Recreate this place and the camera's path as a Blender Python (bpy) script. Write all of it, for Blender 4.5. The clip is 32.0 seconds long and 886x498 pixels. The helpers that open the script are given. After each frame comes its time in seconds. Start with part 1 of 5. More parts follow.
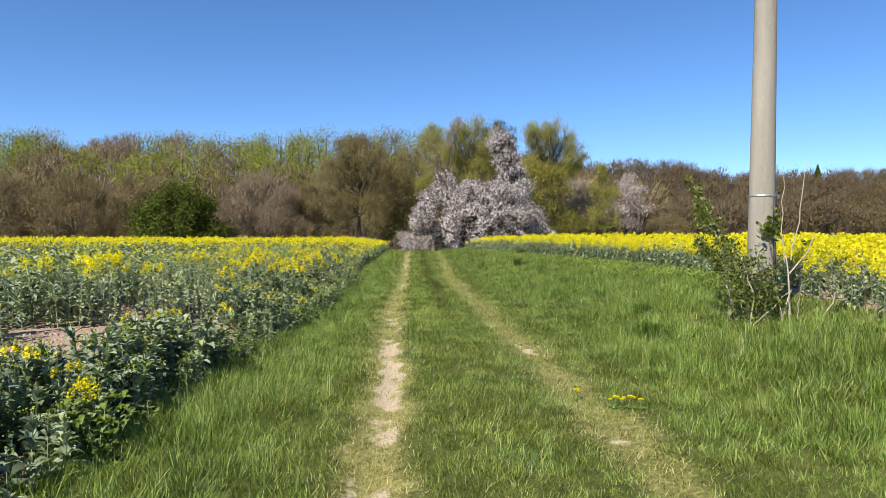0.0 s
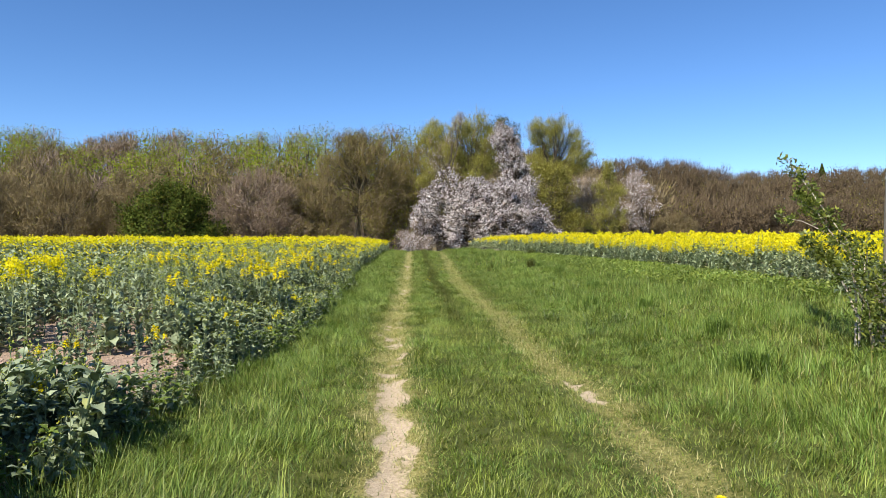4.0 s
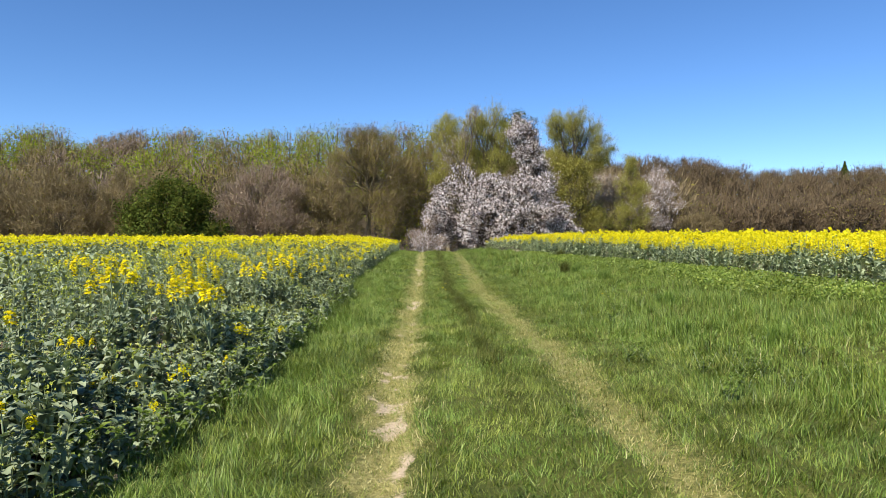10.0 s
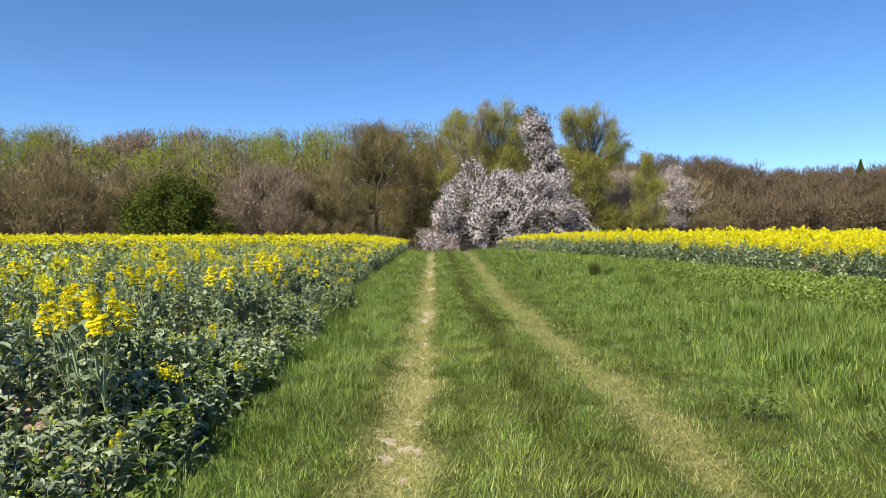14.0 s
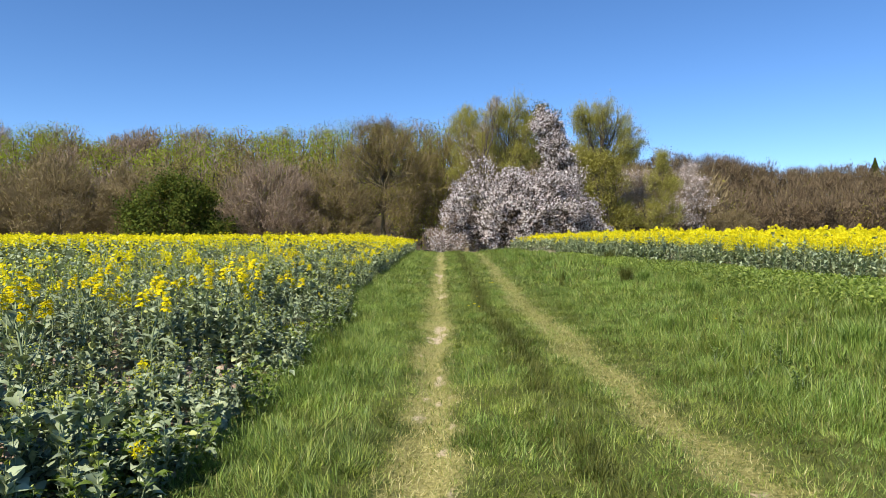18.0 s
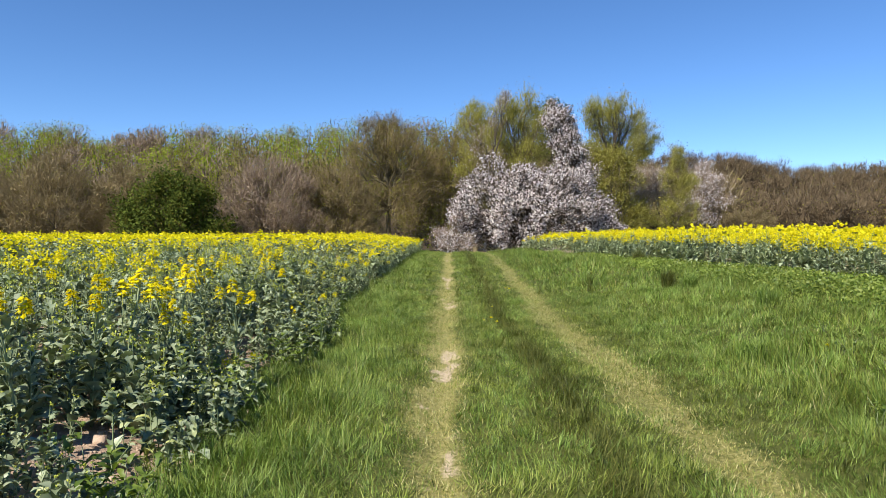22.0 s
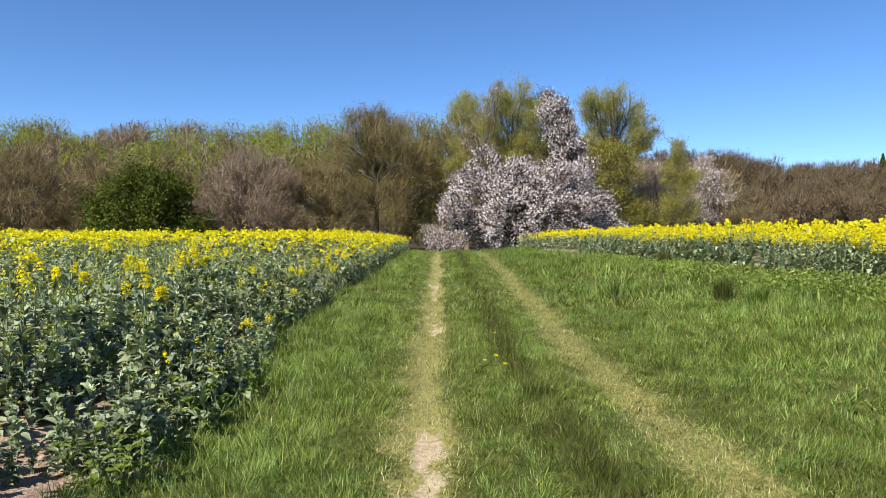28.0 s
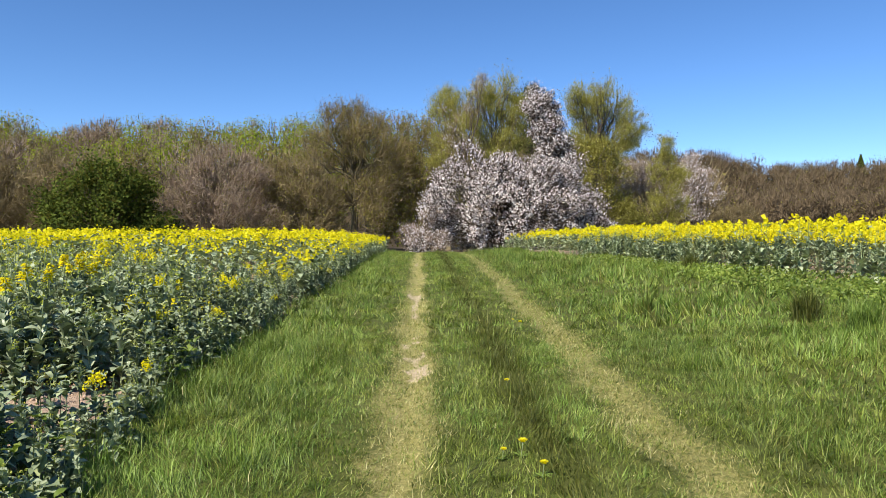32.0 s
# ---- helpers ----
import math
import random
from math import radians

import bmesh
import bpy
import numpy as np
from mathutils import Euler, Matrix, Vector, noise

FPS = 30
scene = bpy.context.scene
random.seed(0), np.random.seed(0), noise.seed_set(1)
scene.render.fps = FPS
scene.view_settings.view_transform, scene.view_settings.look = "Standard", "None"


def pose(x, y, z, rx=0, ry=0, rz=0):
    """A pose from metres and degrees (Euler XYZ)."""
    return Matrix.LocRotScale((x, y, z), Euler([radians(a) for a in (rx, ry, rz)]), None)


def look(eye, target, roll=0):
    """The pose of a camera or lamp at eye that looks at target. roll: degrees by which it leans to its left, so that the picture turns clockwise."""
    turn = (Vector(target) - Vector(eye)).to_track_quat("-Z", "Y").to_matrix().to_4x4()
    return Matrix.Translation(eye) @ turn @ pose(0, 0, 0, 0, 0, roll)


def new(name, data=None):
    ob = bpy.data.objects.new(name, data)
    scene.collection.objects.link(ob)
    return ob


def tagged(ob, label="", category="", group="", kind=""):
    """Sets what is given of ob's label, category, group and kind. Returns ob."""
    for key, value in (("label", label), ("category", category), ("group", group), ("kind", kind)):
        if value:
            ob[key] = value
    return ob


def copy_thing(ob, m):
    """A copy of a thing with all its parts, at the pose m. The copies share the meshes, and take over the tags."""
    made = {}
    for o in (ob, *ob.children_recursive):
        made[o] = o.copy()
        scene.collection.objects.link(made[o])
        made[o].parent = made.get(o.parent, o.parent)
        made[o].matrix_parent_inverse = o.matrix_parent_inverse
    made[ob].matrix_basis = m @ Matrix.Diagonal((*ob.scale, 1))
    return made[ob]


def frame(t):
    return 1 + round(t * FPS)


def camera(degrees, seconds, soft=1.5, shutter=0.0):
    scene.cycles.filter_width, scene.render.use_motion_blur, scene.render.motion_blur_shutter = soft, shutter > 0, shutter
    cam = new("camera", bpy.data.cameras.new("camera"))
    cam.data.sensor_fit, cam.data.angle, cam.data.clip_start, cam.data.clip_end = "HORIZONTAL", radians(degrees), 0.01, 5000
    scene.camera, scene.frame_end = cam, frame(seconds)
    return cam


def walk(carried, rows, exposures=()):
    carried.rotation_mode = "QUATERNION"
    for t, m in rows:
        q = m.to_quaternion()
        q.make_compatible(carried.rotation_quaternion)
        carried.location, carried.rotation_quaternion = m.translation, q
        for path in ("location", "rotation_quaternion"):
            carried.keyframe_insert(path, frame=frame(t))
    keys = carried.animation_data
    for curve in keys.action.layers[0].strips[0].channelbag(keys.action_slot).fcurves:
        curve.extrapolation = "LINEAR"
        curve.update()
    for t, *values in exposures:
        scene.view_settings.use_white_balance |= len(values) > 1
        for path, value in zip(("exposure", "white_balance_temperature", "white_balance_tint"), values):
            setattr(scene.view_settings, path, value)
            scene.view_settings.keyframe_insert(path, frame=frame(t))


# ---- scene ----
cam = camera(66.7, 32.0, soft=0.8)
# seconds, x, y, z, yaw, pitch; the eye is carried about 1.5 m above the lane and bobs with the steps
STEPS = [
    (0.0, -0.003, -0.012, 1.506, -3.203, -0.525),
    (0.5, 0.017, 0.330, 1.495, -3.482, -0.554),
    (1.0, 0.002, 0.653, 1.492, -3.615, -0.582),
    (1.5, -0.054, 1.039, 1.511, -3.640, -0.610),
    (2.0, -0.064, 1.425, 1.483, -3.582, -0.597),
    (2.5, -0.048, 1.762, 1.521, -3.486, -0.616),
    (3.0, -0.078, 2.124, 1.495, -3.412, -0.582),
    (3.5, -0.087, 2.466, 1.497, -3.311, -0.550),
    (5.5, -0.042, 4.143, 1.482, -2.896, -0.547),
    (6.0, -0.023, 4.519, 1.513, -2.822, -0.538),
    (6.5, -0.046, 4.854, 1.489, -2.717, -0.537),
    (7.0, -0.077, 5.216, 1.519, -2.626, -0.545),
    (7.5, -0.051, 5.549, 1.485, -2.528, -0.561),
    (8.0, -0.019, 5.910, 1.521, -2.461, -0.589),
    (8.5, -0.063, 6.289, 1.509, -2.394, -0.545),
    (9.0, -0.079, 6.619, 1.496, -2.318, -0.570),
    (9.5, -0.029, 6.977, 1.496, -2.229, -0.542),
    (10.0, -0.028, 7.280, 1.496, -2.135, -0.562),
    (10.5, -0.100, 7.641, 1.502, -2.077, -0.533),
    (11.0, -0.101, 7.958, 1.493, -1.976, -0.524),
    (11.5, -0.071, 8.315, 1.520, -1.849, -0.601),
    (12.0, -0.081, 8.635, 1.484, -1.751, -0.575),
    (12.5, -0.118, 8.979, 1.519, -1.631, -0.592),
    (13.0, -0.084, 9.300, 1.464, -1.536, -0.610),
    (13.5, -0.058, 9.617, 1.491, -1.481, -0.602),
    (14.0, -0.106, 9.995, 1.488, -1.415, -0.608),
    (14.5, -0.133, 10.277, 1.532, -1.365, -0.611),
    (16.5, -0.158, 11.329, 1.510, -1.050, -0.638),
    (17.0, -0.128, 11.710, 1.515, -0.948, -0.639),
    (17.5, -0.136, 12.069, 1.486, -0.851, -0.634),
    (18.0, -0.184, 12.428, 1.514, -0.772, -0.623),
    (18.5, -0.174, 12.798, 1.480, -0.688, -0.653),
    (19.0, -0.151, 13.170, 1.503, -0.607, -0.604),
    (19.5, -0.173, 13.515, 1.490, -0.527, -0.617),
    (20.0, -0.190, 13.877, 1.491, -0.442, -0.630),
    (20.5, -0.152, 14.269, 1.474, -0.364, -0.642),
    (21.0, -0.157, 14.634, 1.493, -0.284, -0.653),
    (21.5, -0.195, 15.004, 1.514, -0.211, -0.646),
    (22.0, -0.177, 15.328, 1.488, -0.176, -0.633),
    (22.5, -0.114, 15.729, 1.522, -0.206, -0.635),
    (23.0, -0.103, 16.088, 1.510, -0.302, -0.654),
    (23.5, -0.150, 16.409, 1.539, -0.470, -0.647),
    (24.0, -0.139, 16.699, 1.505, -0.688, -0.653),
    (24.5, -0.085, 17.024, 1.509, -0.864, -0.681),
    (25.0, -0.116, 17.366, 1.470, -0.988, -0.680),
    (25.5, -0.141, 17.651, 1.489, -1.019, -0.722),
    (27.5, -0.090, 18.833, 1.477, -0.929, -0.812),
    (28.0, -0.040, 19.259, 1.520, -0.934, -0.833),
    (28.5, -0.035, 19.628, 1.504, -0.972, -0.856),
    (29.0, -0.052, 20.056, 1.533, -1.040, -0.881),
    (29.5, -0.039, 20.518, 1.479, -1.163, -0.883),
    (30.0, -0.005, 20.981, 1.489, -1.370, -0.872),
    (30.5, -0.023, 21.423, 1.489, -1.660, -0.832),
    (31.0, -0.055, 21.783, 1.495, -2.038, -0.830),
    (31.5, -0.026, 22.208, 1.510, -2.361, -0.800),
    (32.0, -0.033, 22.611, 1.503, -2.598, -0.806),
]
walk(cam, [(t, pose(x, y, z, 90 + pitch, 0, yaw)) for t, x, y, z, yaw, pitch in STEPS], [(0.0, 0.68), (32.0, 0.68)])

# ---- sky and sun ----
SUN_TO = Vector((-0.46, -0.62, 0.76)).normalized()
world = bpy.data.worlds.new("world")
scene.world = world
world.use_nodes = True
wn = world.node_tree.nodes
sky = wn.new("ShaderNodeTexSky")
sky.sky_type = "NISHITA"
sky.sun_disc = False
sky.sun_elevation = math.asin(SUN_TO.z)
sky.sun_rotation = math.atan2(SUN_TO.x, SUN_TO.y)
sky.altitude = 600.0
sky.air_density = 0.7
sky.dust_density = 0.0
sky.ozone_density = 4.0
wn["Background"].inputs["Strength"].default_value = 0.117
rich = wn.new("ShaderNodeHueSaturation")
rich.inputs["Saturation"].default_value = 1.14
rich.inputs["Hue"].default_value = 0.502
world.node_tree.links.new(sky.outputs["Color"], rich.inputs["Color"])
world.node_tree.links.new(rich.outputs["Color"], wn["Background"].inputs["Color"])
sun = new("sun", bpy.data.lights.new("sun", "SUN"))
sun.data.energy = 5.0
sun.data.angle = radians(0.55)
sun.data.color = (1.0, 0.94, 0.84)
sun.matrix_world = look((0, 0, 30), Vector((0, 0, 30)) - SUN_TO)

# ---- materials ----


class Mat:
    """A node material in the making."""

    def __init__(self, name):
        self.m = bpy.data.materials.new(name)
        self.m.use_nodes = True
        self.t = self.m.node_tree
        self.t.nodes.clear()
        self.out = self.add("ShaderNodeOutputMaterial")

    def add(self, kind, **inputs):
        n = self.t.nodes.new(kind)
        for k, v in inputs.items():
            n.inputs[k.replace("_", " ")].default_value = v
        return n

    def link(self, a, b):
        self.t.links.new(a, b)

    def ramp(self, fac, stops):
        n = self.add("ShaderNodeValToRGB")
        e = n.color_ramp.elements
        while len(e) < len(stops):
            e.new(0.5)
        for i, (p, c) in enumerate(stops):
            e[i].position = p
            e[i].color = (*c, 1)
        self.link(fac, n.inputs["Fac"])
        return n.outputs["Color"]

    def noise(self, scale, detail=4.0, rough=0.6, stretch=(1, 1, 1)):
        c = self.add("ShaderNodeTexCoord")
        mp = self.add("ShaderNodeMapping")
        mp.inputs["Scale"].default_value = stretch
        self.link(c.outputs["Object"], mp.inputs["Vector"])
        n = self.add("ShaderNodeTexNoise", Scale=scale, Detail=detail, Roughness=rough)
        self.link(mp.outputs["Vector"], n.inputs["Vector"])
        return n.outputs["Fac"]

    def mix(self, fac, a, b, blend="MIX"):
        n = self.add("ShaderNodeMix")
        n.data_type, n.blend_type = "RGBA", blend
        for s, v in ((n.inputs[0], fac), (n.inputs[6], a), (n.inputs[7], b)):
            if isinstance(v, (int, float)):
                s.default_value = v
            elif isinstance(v, tuple):
                s.default_value = (*v, 1)
            else:
                self.link(v, s)
        return n.outputs[2]

    def math(self, op, a, b=0.0):
        n = self.add("ShaderNodeMath")
        n.operation = op
        for s, v in ((n.inputs[0], a), (n.inputs[1], b)):
            if isinstance(v, (int, float)):
                s.default_value = v
            else:
                self.link(v, s)
        return n.outputs[0]

    def attr(self, name):
        n = self.add("ShaderNodeAttribute")
        n.attribute_name = name
        return n.outputs["Fac"]

    def finish(self, colour, rough=0.6, bump=None, depth=0.01, translucent=0.0, tint=(1, 1, 1), spec=0.4):
        p = self.add("ShaderNodeBsdfPrincipled", Roughness=rough)
        p.inputs["Specular IOR Level"].default_value = spec
        self.link(colour, p.inputs["Base Color"])
        if bump is not None:
            b = self.add("ShaderNodeBump", Strength=0.8, Distance=depth)
            self.link(bump, b.inputs["Height"])
            self.link(b.outputs["Normal"], p.inputs["Normal"])
        shader = p.outputs[0]
        if translucent:
            tr = self.add("ShaderNodeBsdfTranslucent")
            self.link(self.mix(1.0, colour, tint, "MULTIPLY"), tr.inputs["Color"])
            mx = self.add("ShaderNodeMixShader", Fac=translucent)
            self.link(shader, mx.inputs[1])
            self.link(tr.outputs[0], mx.inputs[2])
            shader = mx.outputs[0]
        self.link(shader, self.out.inputs["Surface"])
        return self.m


def leafy(name, stops, rough=0.5, translucent=0.3, patch=0.6, patch_amount=0.35, tint=(1.1, 1.15, 0.6), spec=0.4):
    """Foliage whose tone varies leaf by leaf and in drifts of some metres."""
    k = Mat(name)
    g = k.add("ShaderNodeNewGeometry")
    base = k.ramp(g.outputs["Random Per Island"], stops)
    drift = k.ramp(k.noise(patch, 3.0), [(0.3, (1 - patch_amount,) * 3), (0.7, (1 + patch_amount * 0.6,) * 3)])
    return k.finish(k.mix(1.0, base, drift, "MULTIPLY"), rough, None, 0.01, translucent, tint, spec)


def barky(name, dark, light, scale=9.0, rough=0.85):
    k = Mat(name)
    n = k.noise(scale, 5.0, 0.65, (1, 1, 0.25))
    w = k.noise(scale * 0.15, 3.0)
    c = k.mix(1.0, k.ramp(n, [(0.3, dark), (0.7, light)]), k.ramp(w, [(0.3, (0.75,) * 3), (0.7, (1.15,) * 3)]), "MULTIPLY")
    return k.finish(c, rough, n, 0.02)


def ground_material():
    k = Mat("earth_and_turf")
    fine = k.noise(38.0, 6.0, 0.7)
    mid = k.noise(4.0, 5.0, 0.65)
    big = k.noise(0.5, 3.0)
    turf = k.ramp(k.mix(0.5, fine, mid), [(0.32, (0.038, 0.048, 0.011)), (0.5, (0.082, 0.095, 0.022)), (0.68, (0.17, 0.17, 0.05))])
    turf = k.mix(1.0, turf, k.ramp(big, [(0.3, (0.8, 0.85, 0.8)), (0.7, (1.15, 1.1, 1.0))]), "MULTIPLY")
    soil = k.ramp(fine, [(0.25, (0.23, 0.155, 0.11)), (0.5, (0.40, 0.29, 0.21)), (0.75, (0.54, 0.41, 0.31))])
    soil = k.mix(1.0, soil, k.ramp(mid, [(0.3, (0.7, 0.7, 0.72)), (0.65, (1.1, 1.08, 1.05))]), "MULTIPLY")
    straw = k.ramp(fine, [(0.28, (0.15, 0.135, 0.040)), (0.5, (0.30, 0.265, 0.090)), (0.72, (0.48, 0.42, 0.18))])
    sand = k.ramp(fine, [(0.25, (0.33, 0.245, 0.155)), (0.6, (0.56, 0.445, 0.305)), (0.8, (0.70, 0.58, 0.42))])
    crumb = k.noise(16.0, 5.0, 0.75)
    ragged = k.math("MULTIPLY", k.math("SUBTRACT", crumb, 0.5), 1.8)

    def torn(name, low, high):
        n = k.add("ShaderNodeMapRange")
        n.interpolation_type = "SMOOTHSTEP"
        n.inputs["From Min"].default_value = low
        n.inputs["From Max"].default_value = high
        k.link(k.math("ADD", k.attr(name), k.math("MULTIPLY", ragged, k.math("MINIMUM", k.math("MULTIPLY", k.attr(name), 3.0), 1.0))), n.inputs["Value"])
        return n.outputs["Result"]

    c = k.mix(torn("straw", 0.2, 1.1), turf, straw)
    c = k.mix(torn("sand", 0.25, 0.85), c, sand)
    c = k.mix(k.attr("soil"), c, soil)
    litter = k.ramp(fine, [(0.3, (0.035, 0.026, 0.016)), (0.7, (0.10, 0.075, 0.045))])
    c = k.mix(k.attr("litter"), c, litter)
    height = k.math("ADD", k.math("MULTIPLY", fine, 0.5), k.math("ADD", mid, k.math("MULTIPLY", crumb, 0.8)))
    return k.finish(c, 0.95, height, 0.03, spec=0.15)


def concrete():
    k = Mat("weathered_concrete")
    g = k.noise(60.0, 6.0, 0.7)
    s = k.noise(1.6, 5.0, 0.6, (3.0, 3.0, 0.35))
    c = k.ramp(g, [(0.3, (0.255, 0.228, 0.185)), (0.7, (0.36, 0.325, 0.27))])
    c = k.mix(1.0, c, k.ramp(s, [(0.3, (0.78, 0.76, 0.74)), (0.55, (1.0, 1.0, 1.0)), (0.75, (1.14, 1.13, 1.1))]), "MULTIPLY")
    return k.finish(c, 0.9, g, 0.004, spec=0.2)


def plain(name, a, b, rough, metallic=0.0, scale=30.0):
    k = Mat(name)
    n = k.noise(scale, 4.0)
    k.finish(k.ramp(n, [(0.3, a), (0.7, b)]), rough, n, 0.002)
    for nd in k.t.nodes:
        if nd.type == "BSDF_PRINCIPLED":
            nd.inputs["Metallic"].default_value = metallic
    return k.m


EARTH = ground_material()
CONCRETE = concrete()
STEEL = plain("galvanised_band", (0.45, 0.45, 0.46), (0.7, 0.7, 0.7), 0.45, 0.9)
CABLE = plain("black_cable", (0.02, 0.02, 0.02), (0.05, 0.05, 0.05), 0.5)
GRASS = leafy("fresh_grass", [(0.0, (0.052, 0.082, 0.010)), (0.4, (0.150, 0.200, 0.025)), (0.85, (0.27, 0.32, 0.060)), (1.0, (0.36, 0.40, 0.11))], 0.5, 0.26, 1.1, 0.4, (1.1, 1.12, 0.5), 0.36)
LUSH = leafy("lush_grass", [(0.0, (0.065, 0.120, 0.016)), (0.5, (0.160, 0.245, 0.037)), (1.0, (0.31, 0.40, 0.10))], 0.48, 0.24, 0.5, 0.3, (1.1, 1.15, 0.5), 0.32)
# dark tufts and tussocks; on the lane's crown this tone stands for shade
DARKGRASS = leafy("dark_and_shaded_grass", [(0.0, (0.050, 0.065, 0.011)), (0.6, (0.105, 0.124, 0.022)), (1.0, (0.20, 0.195, 0.05))], 0.55, 0.3, 0.8, 0.25, spec=0.25)
STRAW = leafy("dry_grass", [(0.0, (0.24, 0.23, 0.055)), (0.5, (0.44, 0.40, 0.135)), (1.0, (0.66, 0.60, 0.30))], 0.6, 0.3, 0.9, 0.25, (1, 1, 0.8))
RAPELEAF = leafy("rape_leaf", [(0.0, (0.050, 0.072, 0.035)), (0.35, (0.195, 0.24, 0.13)), (0.7, (0.325, 0.375, 0.225)), (0.95, (0.37, 0.42, 0.25)), (1.0, (0.42, 0.44, 0.14))], 0.44, 0.13, 0.8, 0.25, (1.0, 1.15, 0.5), 0.42)
RAPESTEM = leafy("rape_stem", [(0.0, (0.17, 0.22, 0.10)), (1.0, (0.32, 0.37, 0.19))], 0.5, 0.05)
PETAL = leafy("rape_petal", [(0.0, (0.70, 0.60, 0.012)), (0.5, (0.84, 0.72, 0.010)), (1.0, (0.92, 0.815, 0.04))], 0.6, 0.5, 1.0, 0.1, (1.05, 1.08, 0.6), 0.15)
BUD = leafy("rape_bud", [(0.0, (0.24, 0.30, 0.05)), (1.0, (0.50, 0.50, 0.06))], 0.6, 0.2)
WEED = leafy("weed_leaf", [(0.0, (0.12, 0.185, 0.028)), (0.6, (0.21, 0.28, 0.045)), (1.0, (0.34, 0.39, 0.08))], 0.5, 0.35)
DANDELION = leafy("dandelion_petal", [(0.0, (0.86, 0.72, 0.0)), (1.0, (0.95, 0.85, 0.02))], 0.6, 0.35)
TWIG = leafy("brown_twig", [(0.0, (0.175, 0.132, 0.066)), (0.6, (0.25, 0.193, 0.10)), (1.0, (0.33, 0.262, 0.145))], 0.8, 0.3, 0.25, 0.22, (1, 1, 1), spec=0.05)
FARTWIG = leafy("distant_twig", [(0.0, (0.128, 0.092, 0.054)), (0.6, (0.158, 0.117, 0.070)), (1.0, (0.20, 0.15, 0.093))], 0.85, 0.2, 0.1, 0.25, (1, 1, 1), spec=0.03)
GREYTWIG = leafy("grey_pink_twig", [(0.0, (0.21, 0.155, 0.11)), (0.6, (0.31, 0.23, 0.165)), (1.0, (0.42, 0.33, 0.24))], 0.8, 0.3, 0.25, 0.2, (1, 1, 1), spec=0.05)
OLIVE = leafy("olive_bud_leaf", [(0.0, (0.13, 0.12, 0.024)), (0.6, (0.22, 0.197, 0.042)), (1.0, (0.32, 0.285, 0.07))], 0.7, 0.45, 0.25, 0.25, spec=0.1)
WILLOW = leafy("willow_leaf", [(0.0, (0.20, 0.185, 0.042)), (0.6, (0.33, 0.31, 0.075)), (1.0, (0.47, 0.44, 0.14))], 0.7, 0.4, 0.3, 0.25, spec=0.1)
SPRING = leafy("spring_green_leaf", [(0.0, (0.19, 0.235, 0.020)), (0.6, (0.265, 0.32, 0.030)), (1.0, (0.34, 0.39, 0.05))], 0.7, 0.45, 0.3, 0.22, spec=0.1)
EVERGREEN = leafy("dark_green_leaf", [(0.0, (0.033, 0.050, 0.009)), (0.6, (0.078, 0.104, 0.017)), (1.0, (0.14, 0.165, 0.03))], 0.75, 0.25, 0.4, 0.3, spec=0.05)
BLOSSOM = leafy("white_blossom", [(0.0, (0.52, 0.42, 0.39)), (0.4, (0.77, 0.69, 0.66)), (1.0, (0.90, 0.86, 0.83))], 0.8, 0.25, 0.35, 0.1, (1, 1, 1), 0.05)
BARK = barky("dark_bark", (0.040, 0.030, 0.022), (0.12, 0.095, 0.070))
# olive brown bark made paler, so sunlight on the limbs is in its colour
LITBARK = barky("lit_olive_brown_bark", (0.10, 0.078, 0.042), (0.25, 0.20, 0.115))
PALEBARK = barky("pale_dead_wood", (0.30, 0.25, 0.18), (0.56, 0.48, 0.37), 20.0)
ELDER = leafy("elder_leaf", [(0.0, (0.042, 0.062, 0.008)), (0.6, (0.125, 0.155, 0.022)), (1.0, (0.29, 0.31, 0.055))], 0.45, 0.35, 1.0, 0.2)
CLOD = barky("dry_clod", (0.30, 0.205, 0.145), (0.52, 0.395, 0.295), 14.0, 0.95)

# ---- numbers to meshes ----


def smooth(a, b, v):
    t = np.clip((np.asarray(v, float) - a) / (b - a), 0, 1)
    return t * t * (3 - 2 * t)


def grain(x, y, size, seed=0):
    """Smooth value noise from 0 to 1 with lumps of that size."""
    x, y = np.asarray(x, float) / size, np.asarray(y, float) / size
    i, j = np.floor(x), np.floor(y)
    u, v = x - i, y - j
    u, v = u * u * (3 - 2 * u), v * v * (3 - 2 * v)

    def corner(a, b):
        h = np.sin(a * 127.1 + b * 311.7 + seed * 74.7) * 43758.5453
        return h - np.floor(h)

    return (corner(i, j) * (1 - u) + corner(i + 1, j) * u) * (1 - v) + (corner(i, j + 1) * (1 - u) + corner(i + 1, j + 1) * u) * v


